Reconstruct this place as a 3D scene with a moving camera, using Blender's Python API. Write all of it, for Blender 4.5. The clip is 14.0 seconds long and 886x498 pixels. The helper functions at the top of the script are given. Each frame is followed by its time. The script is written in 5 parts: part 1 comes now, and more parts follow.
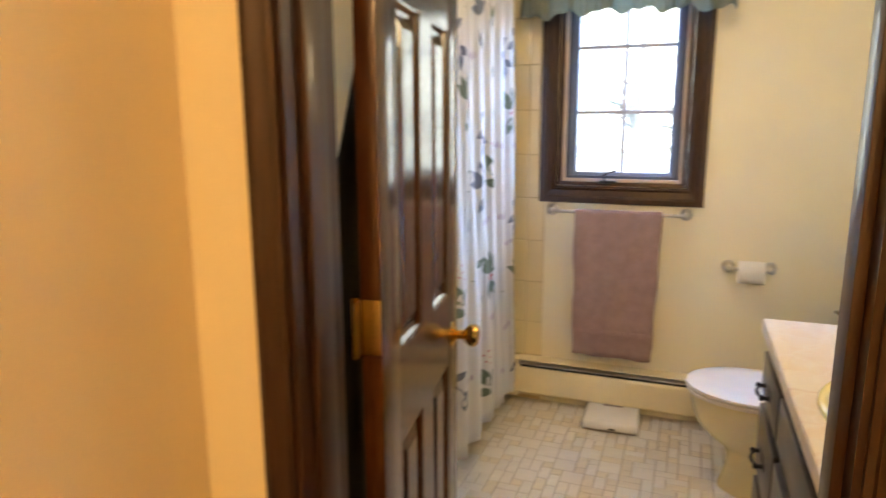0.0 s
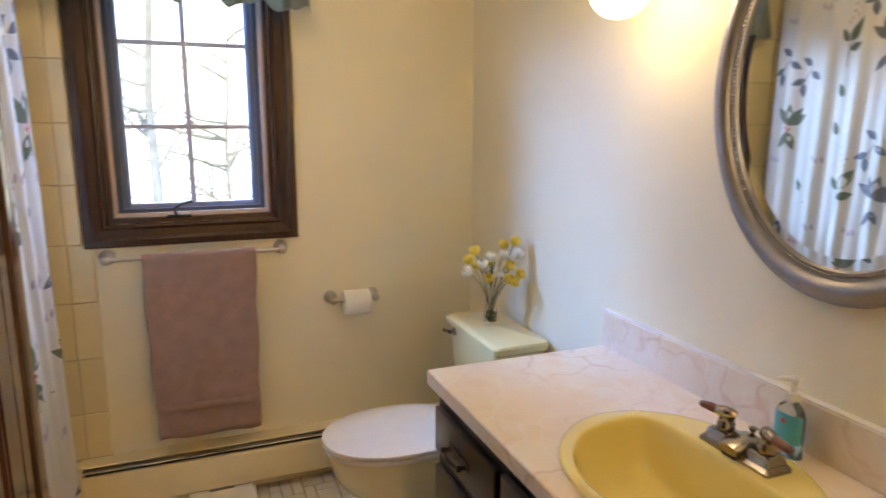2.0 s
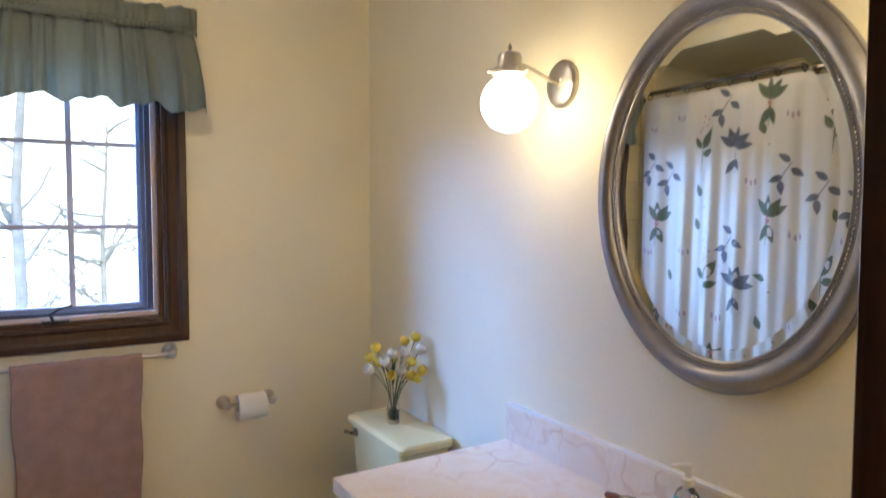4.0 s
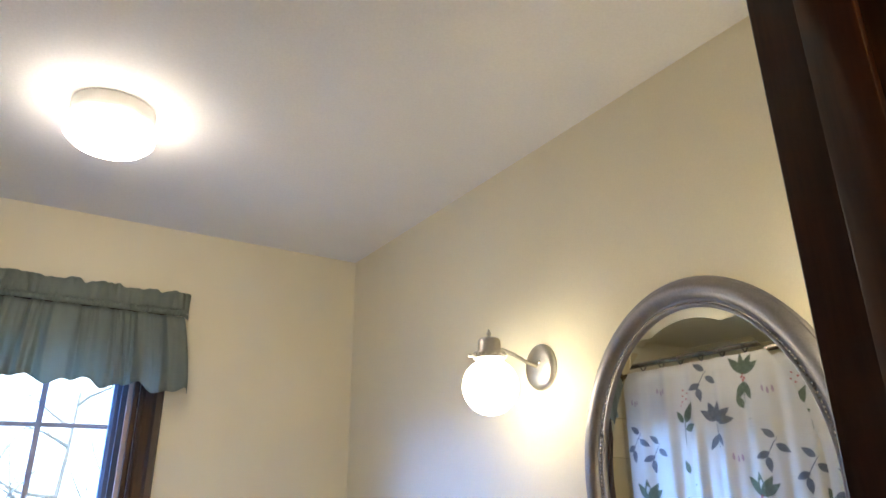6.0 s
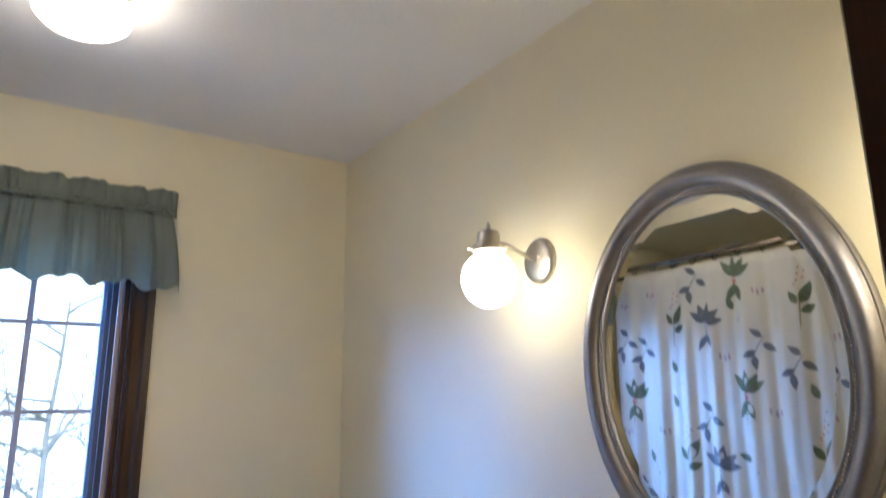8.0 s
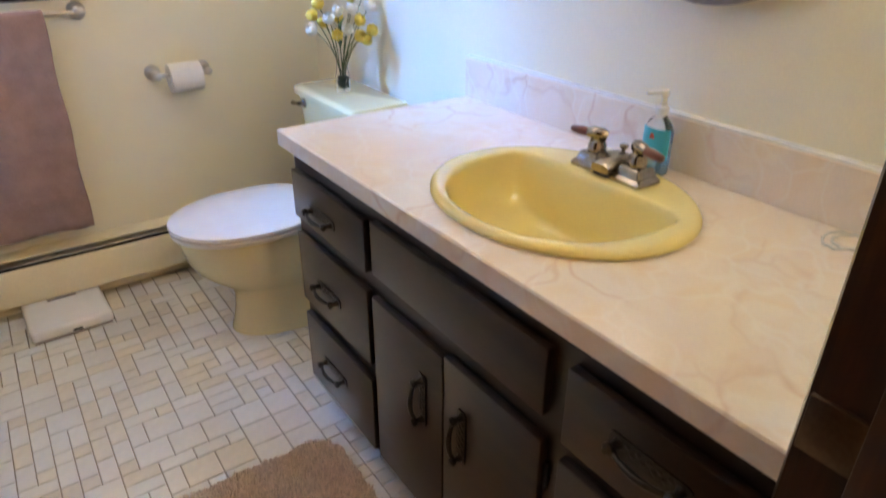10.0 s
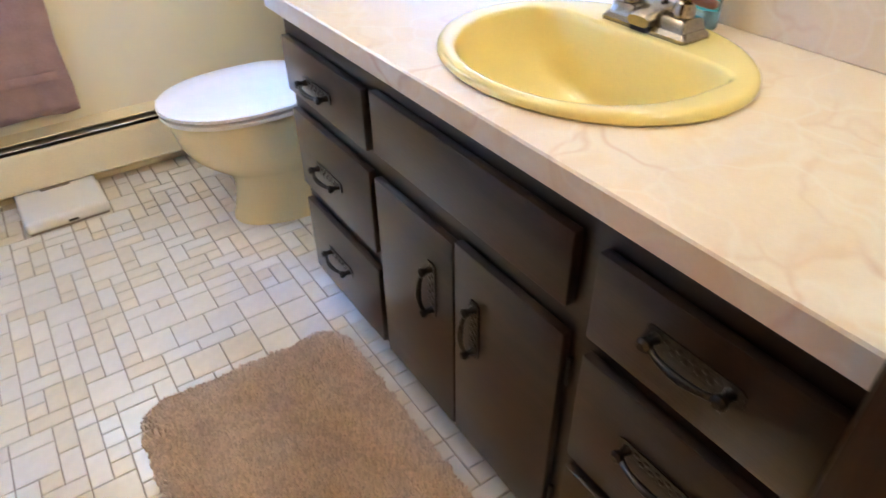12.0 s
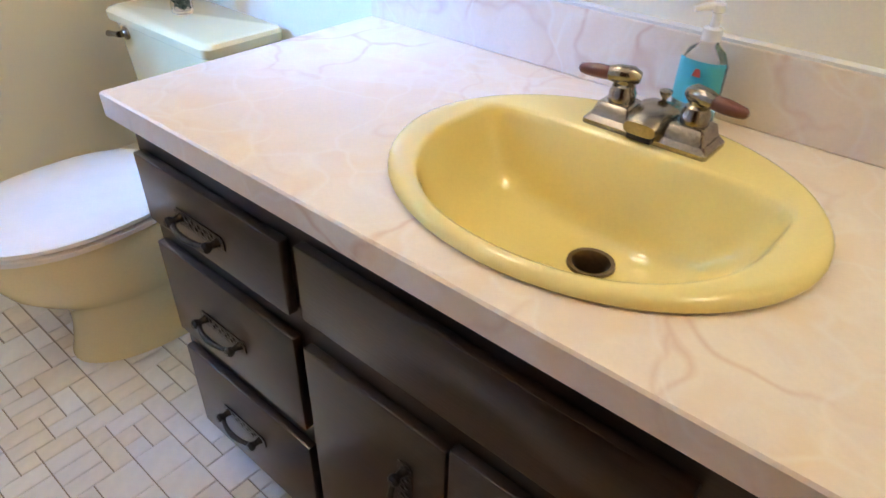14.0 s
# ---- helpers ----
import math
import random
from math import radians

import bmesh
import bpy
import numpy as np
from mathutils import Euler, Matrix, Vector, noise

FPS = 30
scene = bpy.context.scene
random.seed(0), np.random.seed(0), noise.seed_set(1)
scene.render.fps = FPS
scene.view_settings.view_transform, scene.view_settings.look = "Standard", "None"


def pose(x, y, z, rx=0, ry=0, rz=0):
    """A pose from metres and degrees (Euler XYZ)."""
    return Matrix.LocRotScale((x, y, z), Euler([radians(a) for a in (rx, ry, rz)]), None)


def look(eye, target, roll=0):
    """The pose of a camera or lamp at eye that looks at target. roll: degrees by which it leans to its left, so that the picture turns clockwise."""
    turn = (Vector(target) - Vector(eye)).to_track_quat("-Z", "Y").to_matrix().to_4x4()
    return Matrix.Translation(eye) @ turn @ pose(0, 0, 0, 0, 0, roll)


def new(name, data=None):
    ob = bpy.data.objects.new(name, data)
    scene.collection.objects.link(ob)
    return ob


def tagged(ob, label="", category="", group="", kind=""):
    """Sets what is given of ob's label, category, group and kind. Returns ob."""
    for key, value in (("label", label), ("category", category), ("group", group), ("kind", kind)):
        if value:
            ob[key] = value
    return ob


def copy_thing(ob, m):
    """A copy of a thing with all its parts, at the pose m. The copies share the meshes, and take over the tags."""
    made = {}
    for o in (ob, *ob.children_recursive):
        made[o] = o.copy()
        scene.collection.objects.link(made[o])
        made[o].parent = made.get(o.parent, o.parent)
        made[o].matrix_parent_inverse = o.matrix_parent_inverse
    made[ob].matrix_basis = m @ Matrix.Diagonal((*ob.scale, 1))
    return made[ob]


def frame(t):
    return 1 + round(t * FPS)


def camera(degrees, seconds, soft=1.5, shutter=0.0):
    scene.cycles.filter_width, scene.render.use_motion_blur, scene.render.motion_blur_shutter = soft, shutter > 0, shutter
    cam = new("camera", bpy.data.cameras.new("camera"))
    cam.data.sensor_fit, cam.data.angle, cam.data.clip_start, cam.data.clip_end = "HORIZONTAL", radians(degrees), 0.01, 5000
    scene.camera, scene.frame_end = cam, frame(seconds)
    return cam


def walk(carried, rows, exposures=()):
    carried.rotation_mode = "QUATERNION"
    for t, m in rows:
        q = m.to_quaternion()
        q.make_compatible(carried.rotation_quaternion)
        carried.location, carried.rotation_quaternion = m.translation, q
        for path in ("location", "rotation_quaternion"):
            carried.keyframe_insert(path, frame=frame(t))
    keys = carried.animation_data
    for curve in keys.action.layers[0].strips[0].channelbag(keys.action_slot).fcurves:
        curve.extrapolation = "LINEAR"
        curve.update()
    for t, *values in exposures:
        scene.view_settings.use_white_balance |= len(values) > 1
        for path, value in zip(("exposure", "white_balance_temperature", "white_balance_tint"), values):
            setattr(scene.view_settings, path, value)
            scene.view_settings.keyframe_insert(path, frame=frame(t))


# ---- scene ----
cam = camera(68.6, 14.0, soft=1.5, shutter=0.4)
EXPOSURES = [(0.0, 0.94, 8350, 5), (1.0, 0.81, 9250, 8), (2.2, 0.39, 8850, 8), (4.5, 0.3, 6750, 7), (6.5, 0.41, 6100, 5), (8.0, 0.12, 5950, 5), (8.5, 0.1, 6150, 6), (9.2, 0.28, 6550, 6), (11.3, 1.5, 5950, 3), (12.5, 1.45, 6050, 3), (14.0, 1.1, 6300, 4)]
PATH = [
    (0, (0.483, 0.822, 1.373), (-0.221, 2.655, 0.994), -0.2),
    (0.5, (0.382, 1.039, 1.388), (0.085, 2.98, 1.009), -0.3),
    (1, (0.289, 1.215, 1.411), (0.24, 3.176, 1.021), -0.2),
    (1.5, (0.197, 1.333, 1.43), (0.53, 3.267, 1.042), 0.3),
    (2, (0.152, 1.378, 1.436), (0.871, 3.206, 1.057), 0.2),
    (2.2, (0.147, 1.373, 1.435), (0.952, 3.165, 1.059), 0.1),
    (4.3, (0.092, 1.371, 1.49), (1.159, 3.062, 1.537), -0.2),
    (4.5, (0.081, 1.364, 1.508), (1.153, 3.034, 1.758), -0.5),
    (5, (0.076, 1.362, 1.496), (1.114, 2.957, 2.111), -0.4),
    (5.5, (0.082, 1.36, 1.514), (1.104, 2.942, 2.186), -0.4),
    (6, (0.089, 1.353, 1.508), (1.114, 2.928, 2.194), -0.5),
    (6.5, (0.096, 1.349, 1.498), (1.126, 2.92, 2.184), -0.3),
    (7, (0.081, 1.386, 1.503), (1.146, 2.945, 2.162), -0.9),
    (7.5, (0.096, 1.42, 1.471), (1.146, 2.993, 2.121), -0.5),
    (8, (0.099, 1.423, 1.464), (1.196, 3.038, 1.901), -0.6),
    (8.5, (0.112, 1.435, 1.447), (1.224, 3.097, 1.506), -0.7),
    (9, (0.18, 1.45, 1.384), (1.242, 3.123, 1.118), -0.8),
    (9.2, (0.182, 1.456, 1.359), (1.244, 3.096, 0.93), -0.5),
    (11.3, (0.208, 1.496, 1.163), (1.142, 2.789, -0.045), -0.1),
    (11.5, (0.215, 1.502, 1.163), (1.151, 2.795, -0.042), -0.1),
    (12, (0.252, 1.555, 1.166), (1.127, 2.889, -0.041), -1.1),
    (12.5, (0.313, 1.63, 1.168), (0.893, 3.128, -0.023), -5.7),
    (13, (0.326, 1.694, 1.159), (1.008, 3.148, -0.034), -0.7),
    (13.5, (0.338, 1.843, 1.168), (1.484, 2.986, -0.006), 2.4),
    (14, (0.348, 1.941, 1.174), (1.598, 2.983, 0.012), 1.8),
]
walk(cam, [(t, look(eye, target, roll)) for t, eye, target, roll in PATH], EXPOSURES)

# world: a bright overcast sky seen through the window
world = bpy.data.worlds.new("world")
scene.world = world
world.use_nodes = True
wn = world.node_tree.nodes
sky = wn.new("ShaderNodeTexSky")
sky.sky_type = "NISHITA"
sky.sun_disc = False
sky.sun_elevation, sky.sun_rotation = radians(35), radians(150)
world.node_tree.links.new(sky.outputs[0], wn["Background"].inputs[0])
wn["Background"].inputs[1].default_value = 0.12
sun = new("sun", bpy.data.lights.new("sun", "SUN"))
sun.data.energy, sun.data.angle, sun.data.color = 5.0, radians(12), (1, 0.95, 0.88)
sun.matrix_world = look((0, 0, 20), (4, 12, 0))
SKY_GLOW, GLOBE_W, CEIL_W, HALL_W = 1.5, 14.0, 18.0, 105.0
# the open sky to either side of the trees, standing outside the window
for eye, watts, tone in (((-1.6, 5.2, 2.8), 820, (0.15, 0.35, 1.0)), ((1.8, 6.6, 3.0), 580, (0.22, 0.43, 1.0))):
    lamp = new("sky_light", bpy.data.lights.new("sky_light", "AREA"))
    lamp.data.shape, lamp.data.size, lamp.data.size_y = "RECTANGLE", 1.5, 1.8
    lamp.data.energy, lamp.data.color = watts, tone
    lamp.matrix_world = look(eye, (0.16, 3.95, 1.5))
WARM, PINK, HALL = (1.0, 0.84, 0.62), (1.0, 0.83, 0.69), (1.0, 0.64, 0.34)


# ---------- materials ----------
def mat(name, color, rough=0.5, metal=0.0, vary=0.12, scale=18.0, bump=0.05, fine=220.0, stretch=(1, 1, 1), second=None,
        coat=0.0, random=0.0, trans=0.0, sub=0.0, spread=0.04):
    """A surface with broad and fine variation of colour, gloss and relief."""
    m = bpy.data.materials.new(name)
    m.use_nodes = True
    n, l = m.node_tree.nodes, m.node_tree.links
    b = n["Principled BSDF"]
    tc = n.new("ShaderNodeTexCoord")
    mp = n.new("ShaderNodeMapping")
    mp.inputs["Scale"].default_value = stretch
    l.new(tc.outputs["Object"], mp.inputs[0])
    big, small = n.new("ShaderNodeTexNoise"), n.new("ShaderNodeTexNoise")
    big.inputs["Scale"].default_value, big.inputs["Detail"].default_value = scale, 2
    small.inputs["Scale"].default_value, small.inputs["Detail"].default_value = fine, 3
    l.new(mp.outputs[0], big.inputs["Vector"])
    l.new(mp.outputs[0], small.inputs["Vector"])
    c2 = second or tuple(c * (1 - vary) for c in color)
    blend = n.new("ShaderNodeMix")
    blend.data_type = "RGBA"
    blend.inputs[6].default_value, blend.inputs[7].default_value = (*c2, 1), (*color, 1)
    soft = n.new("ShaderNodeMapRange")
    soft.interpolation_type = "SMOOTHSTEP"
    soft.inputs["From Min"].default_value, soft.inputs["From Max"].default_value = 0.2, 0.8
    l.new(big.outputs[0], soft.inputs[0])
    l.new(soft.outputs[0], blend.inputs[0])
    mix = n.new("ShaderNodeMix")
    mix.data_type, mix.blend_type = "RGBA", "MULTIPLY"
    mix.inputs[0].default_value = min(1.0, vary * 2)
    l.new(blend.outputs[2], mix.inputs[6])
    l.new(small.outputs[0], mix.inputs[7])
    gain = n.new("ShaderNodeHueSaturation")
    gain.inputs["Value"].default_value = 1 + vary * 0.9
    l.new(mix.outputs[2], gain.inputs["Color"])
    if random:
        oi = n.new("ShaderNodeObjectInfo")
        geo = n.new("ShaderNodeNewGeometry")
        add = n.new("ShaderNodeMath")
        add.operation = "ADD"
        l.new(oi.outputs["Random"], add.inputs[0])
        l.new(geo.outputs["Random Per Island"], add.inputs[1])
        fr = n.new("ShaderNodeMath")
        fr.operation = "FRACT"
        l.new(add.outputs[0], fr.inputs[0])
        mr = n.new("ShaderNodeMapRange")
        mr.inputs["To Min"].default_value, mr.inputs["To Max"].default_value = 1 + vary - random, 1 + vary + random * 0.6
        l.new(fr.outputs[0], mr.inputs[0])
        l.new(mr.outputs[0], gain.inputs["Value"])
    l.new(gain.outputs[0], b.inputs["Base Color"])
    rr = n.new("ShaderNodeMapRange")
    rr.inputs["To Min"].default_value, rr.inputs["To Max"].default_value = max(0.02, rough - spread), min(1, rough + spread)
    l.new(big.outputs[0], rr.inputs[0])
    l.new(rr.outputs[0], b.inputs["Roughness"])
    b.inputs["Metallic"].default_value = metal
    b.inputs["Coat Weight"].default_value = coat
    b.inputs["Coat Roughness"].default_value = 0.08
    b.inputs["Transmission Weight"].default_value = trans
    b.inputs["Subsurface Weight"].default_value = sub
    b.inputs["Subsurface Radius"].default_value = (0.02, 0.02, 0.02)
    if bump:
        bp = n.new("ShaderNodeBump")
        bp.inputs["Strength"].default_value, bp.inputs["Distance"].default_value = bump, 0.004
        l.new(small.outputs[0], bp.inputs["Height"])
        l.new(bp.outputs[0], b.inputs["Normal"])
    return m


def cloth(name, color, through_light=0.3, **k):
    """Woven cloth that lets part of the light through."""
    m = mat(name, color, rough=0.9, **k)
    n, l = m.node_tree.nodes, m.node_tree.links
    t, mx = n.new("ShaderNodeBsdfTranslucent"), n.new("ShaderNodeMixShader")
    t.inputs[0].default_value = (*color, 1)
    mx.inputs[0].default_value = through_light
    l.new(n["Principled BSDF"].outputs[0], mx.inputs[1])
    l.new(t.outputs[0], mx.inputs[2])
    l.new(mx.outputs[0], n["Material Output"].inputs[0])
    return m


def glow(name, color, strength):
    m = bpy.data.materials.new(name)
    m.use_nodes = True
    b = m.node_tree.nodes["Principled BSDF"]
    b.inputs["Base Color"].default_value = (0.9, 0.9, 0.9, 1)
    b.inputs["Emission Color"].default_value = (*color, 1)
    b.inputs["Emission Strength"].default_value = strength
    return m


def marble(name):
    """Cream laminate with soft clouds and thin pink-brown veins."""
    m = mat(name, (0.82, 0.75, 0.66), rough=0.3, vary=0.05, scale=4, bump=0.01, second=(0.8, 0.67, 0.54))
    n, l = m.node_tree.nodes, m.node_tree.links
    b = n["Principled BSDF"]
    base = b.inputs["Base Color"].links[0].from_socket
    tc = n.new("ShaderNodeTexCoord")
    w = n.new("ShaderNodeTexNoise")
    w.inputs["Scale"].default_value, w.inputs["Detail"].default_value = 4, 3
    l.new(tc.outputs["Object"], w.inputs["Vector"])
    vm = n.new("ShaderNodeVectorMath")
    vm.operation = "MULTIPLY_ADD"
    vm.inputs[1].default_value = (0.34, 0.34, 0.34)
    l.new(w.outputs["Color"], vm.inputs[0])
    l.new(tc.outputs["Object"], vm.inputs[2])
    v = n.new("ShaderNodeTexVoronoi")
    v.feature = "DISTANCE_TO_EDGE"
    v.inputs["Scale"].default_value = 5
    l.new(vm.outputs[0], v.inputs["Vector"])
    r = n.new("ShaderNodeValToRGB")
    r.color_ramp.elements[0].color, r.color_ramp.elements[1].color = (1, 1, 1, 1), (0, 0, 0, 1)
    r.color_ramp.elements[1].position = 0.036
    l.new(v.outputs["Distance"], r.inputs[0])
    patch = n.new("ShaderNodeTexNoise")
    patch.inputs["Scale"].default_value = 4
    l.new(tc.outputs["Object"], patch.inputs["Vector"])
    pr = n.new("ShaderNodeMapRange")
    pr.inputs["From Min"].default_value, pr.inputs["From Max"].default_value = 0.4, 0.6
    pr.inputs["To Max"].default_value = 0.66
    l.new(patch.outputs[0], pr.inputs[0])
    mul = n.new("ShaderNodeMath")
    mul.operation = "MULTIPLY"
    l.new(r.outputs[0], mul.inputs[0])
    l.new(pr.outputs[0], mul.inputs[1])
    mx = n.new("ShaderNodeMix")
    mx.data_type = "RGBA"
    mx.inputs[7].default_value = (0.62, 0.41, 0.3, 1)
    l.new(mul.outputs[0], mx.inputs[0])
    cloud = n.new("ShaderNodeTexNoise")
    cloud.inputs["Scale"].default_value, cloud.inputs["Detail"].default_value, cloud.inputs["Distortion"].default_value = 7, 6, 1.8
    l.new(tc.outputs["Object"], cloud.inputs["Vector"])
    cr = n.new("ShaderNodeMapRange")
    cr.inputs["From Min"].default_value, cr.inputs["From Max"].default_value = 0.47, 0.66
    cr.inputs["To Max"].default_value = 0.75
    l.new(cloud.outputs[0], cr.inputs[0])
    cm = n.new("ShaderNodeMix")
    cm.data_type = "RGBA"
    cm.inputs[7].default_value = (0.78, 0.63, 0.47, 1)
    l.new(cr.outputs[0], cm.inputs[0])
    l.new(base, cm.inputs[6])
    l.new(cm.outputs[2], mx.inputs[6])
    v2 = n.new("ShaderNodeTexVoronoi")
    v2.feature = "DISTANCE_TO_EDGE"
    v2.inputs["Scale"].default_value = 8
    shift = n.new("ShaderNodeVectorMath")
    shift.inputs[1].default_value = (3.1, 1.7, 0.4)
    l.new(vm.outputs[0], shift.inputs[0])
    l.new(shift.outputs[0], v2.inputs["Vector"])
    pale = n.new("ShaderNodeMapRange")
    pale.inputs["From Min"].default_value, pale.inputs["From Max"].default_value = 0.0, 0.05
    pale.inputs["To Min"].default_value, pale.inputs["To Max"].default_value = 0.7, 0.0
    l.new(v2.outputs["Distance"], pale.inputs[0])
    pm = n.new("ShaderNodeMath")
    pm.operation = "MULTIPLY"
    l.new(pale.outputs[0], pm.inputs[0])
    l.new(cloud.outputs[0], pm.inputs[1])
    light = n.new("ShaderNodeMix")
    light.data_type = "RGBA"
    light.inputs[7].default_value = (0.86, 0.82, 0.75, 1)
    l.new(pm.outputs[0], light.inputs[0])
    l.new(mx.outputs[2], light.inputs[6])
    l.new(light.outputs[2], b.inputs["Base Color"])
    return m


def glass(name, color=(1, 1, 1), rough=0.0):
    m = bpy.data.materials.new(name)
    m.use_nodes = True
    b = m.node_tree.nodes["Principled BSDF"]
    b.inputs["Base Color"].default_value = (*color, 1)
    b.inputs["Roughness"].default_value = rough
    b.inputs["Transmission Weight"].default_value = 1
    b.inputs["IOR"].default_value = 1.45
    return m


WALL = mat("cream_wall_paint", (0.845, 0.775, 0.575), rough=0.5, vary=0.05, scale=3, bump=0.06, fine=300)
HALLWALL = mat("hall_wall_paint", (0.76, 0.66, 0.5), rough=0.6, vary=0.05, scale=3, bump=0.06, fine=300)
CEILING = mat("white_ceiling_paint", (0.88, 0.865, 0.84), rough=0.8, vary=0.06, scale=2.5, bump=0.15, fine=150)
WOOD = mat("dark_stained_wood", (0.052, 0.021, 0.011), rough=0.34, bump=0.05, vary=0.2, scale=14, fine=60, stretch=(6, 6, 0.5), second=(0.024, 0.009, 0.005), coat=0.25)
DOORWOOD = mat("varnished_door_wood", (0.085, 0.028, 0.011), rough=0.2, bump=0.01, vary=0.2, scale=14, fine=60, stretch=(6, 6, 0.5), second=(0.045, 0.015, 0.006), coat=0.15, spread=0.03)
CABINET = mat("dark_brown_cabinet_wood", (0.034, 0.017, 0.0105), rough=0.33, bump=0.05, vary=0.3, scale=9, fine=70, stretch=(4, 0.6, 4), second=(0.015, 0.0075, 0.005), coat=0.25)
BRASS = mat("brass", (0.72, 0.46, 0.15), rough=0.2, metal=1, vary=0.1, bump=0.02)
BRONZE = mat("aged_bronze", (0.2, 0.15, 0.11), rough=0.35, metal=1, vary=0.2, bump=0.03)
PEWTER = mat("dark_pewter", (0.07, 0.064, 0.06), rough=0.35, metal=1, vary=0.3, scale=60, bump=0.25)
NICKEL = mat("brushed_nickel", (0.58, 0.55, 0.51), rough=0.36, metal=1, vary=0.1, bump=0.03)
SILVER = mat("silver_mirror_frame", (0.33, 0.315, 0.33), rough=0.43, metal=0.9, vary=0.15, scale=25, bump=0.05)
BEAD = mat("silver_beads", (0.5, 0.48, 0.47), rough=0.25, metal=1, vary=0.1, scale=25, bump=0.02)
CHROME = mat("worn_chrome", (0.42, 0.37, 0.31), rough=0.2, metal=1, vary=0.25, scale=40, bump=0.05)
MIRROR = mat("mirror_glass", (0.88, 0.9, 0.88), rough=0.02, metal=1, vary=0.0, bump=0, spread=0.0)
YELLOW = mat("yellow_porcelain", (0.86, 0.71, 0.27), rough=0.1, vary=0.04, scale=5, bump=0, coat=0.5, spread=0.03)
PALE = mat("pale_yellow_porcelain", (0.8, 0.69, 0.37), rough=0.12, vary=0.05, scale=5, bump=0, coat=0.5, spread=0.03)
SEAT = mat("cream_white_seat", (0.85, 0.785, 0.67), rough=0.18, vary=0.04, bump=0.01)
WHITE = mat("white_plastic", (0.82, 0.8, 0.76), rough=0.2, vary=0.04, bump=0.01)
CREAM = mat("cream_enamel", (0.8, 0.7, 0.46), rough=0.4, vary=0.08, scale=8, bump=0.02)
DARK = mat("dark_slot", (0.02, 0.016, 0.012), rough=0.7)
MARBLE = marble("cream_marble_laminate")
GROUT = mat("brown_grout", (0.33, 0.26, 0.17), rough=0.9, vary=0.25, scale=20, bump=0.3)
TILE_W = mat("white_floor_tile", (0.8, 0.765, 0.69), rough=0.17, vary=0.06, scale=12, bump=0.03, fine=60, random=0.06)
TILE_B = mat("beige_floor_tile", (0.78, 0.71, 0.575), rough=0.18, vary=0.08, scale=12, bump=0.03, fine=60, random=0.06)
WTILE = mat("yellow_wall_tile", (0.81, 0.69, 0.42), rough=0.18, vary=0.06, scale=8, bump=0.01, random=0.06, coat=0.3)
WGROUT = mat("tan_wall_grout", (0.6, 0.48, 0.28), rough=0.9, vary=0.2)
TOWEL = mat("mauve_terry_towel", (0.42, 0.27, 0.235), rough=0.95, vary=0.18, scale=20, bump=0.9, fine=380)
RUG = mat("tan_shag_rug", (0.72, 0.59, 0.495), rough=0.95, vary=0.14, scale=14, bump=0.1, random=0.2)
VALANCE = cloth("sage_green_cloth", (0.32, 0.36, 0.305), 0.45, vary=0.15, scale=12, bump=0.3, fine=500)
CURTAIN = cloth("white_curtain_cloth", (0.76, 0.74, 0.69), 0.3, vary=0.04, scale=8, bump=0.1, fine=500)
LEAF_G = cloth("green_leaf_print", (0.2, 0.25, 0.17), 0.2, vary=0.35, scale=60, bump=0)
LEAF_B = cloth("blue_grey_leaf_print", (0.23, 0.25, 0.29), 0.2, vary=0.35, scale=60, bump=0)
LEAF_M = cloth("mauve_bud_print", (0.55, 0.42, 0.5), 0.2, vary=0.2, scale=60, bump=0)
BERRY = cloth("red_berry_print", (0.55, 0.07, 0.06), 0.2, vary=0.2, scale=60, bump=0)
ROBE = mat("black_robe_cloth", (0.012, 0.012, 0.014), rough=0.95, vary=0.3, bump=0.4)
GLASS = glass("clear_glass")
PANE = glass("window_pane")
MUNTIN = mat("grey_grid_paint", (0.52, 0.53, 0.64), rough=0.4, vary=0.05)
# sash tones: the shade of a backlit sash is put into the colour
SASHBACKLIT = mat("backlit_blue_grey_sash", (0.12, 0.15, 0.2), rough=0.4, vary=0.05)
AGED = mat("aged_brass", (0.5, 0.33, 0.12), rough=0.36, metal=1, vary=0.2, bump=0.03)
# sash frame colour, darkened further for its backlit shade
SASH = mat("backlit_dark_sash", (0.05, 0.062, 0.085), rough=0.4, vary=0.05)
SCREEN = mat("tan_screen_frame", (0.55, 0.42, 0.32), rough=0.4, vary=0.08)
PAPER = mat("white_tissue_paper", (0.82, 0.78, 0.72), rough=0.95, vary=0.05, bump=0.3)
GLOBE = glow("lit_opal_globe", WARM, GLOBE_W)
CEILGLOBE = glow("lit_opal_bowl", PINK, CEIL_W)
HALLGLOBE = glow("lit_hall_bowl", HALL, HALL_W)
SKYCARD = glow("overcast_sky", (0.62, 0.82, 1.0), SKY_GLOW)
PETAL_Y = mat("yellow_petal", (0.9, 0.68, 0.1), rough=0.6, vary=0.15, scale=40)
PETAL_W = mat("white_petal", (0.88, 0.86, 0.74), rough=0.6, vary=0.1, scale=40)
STEM = mat("green_stem", (0.06, 0.12, 0.03), rough=0.6, vary=0.3, scale=40)
PEBBLE = mat("dark_glass_pebble", (0.07, 0.11, 0.08), rough=0.1, vary=0.4, scale=60)
BLUE = mat("blue_soap_label", (0.08, 0.5, 0.62), rough=0.3, vary=0.08)
BLUELIQ = mat("pale_blue_soap", (0.5, 0.78, 0.82), rough=0.1, vary=0.05, trans=0.8)
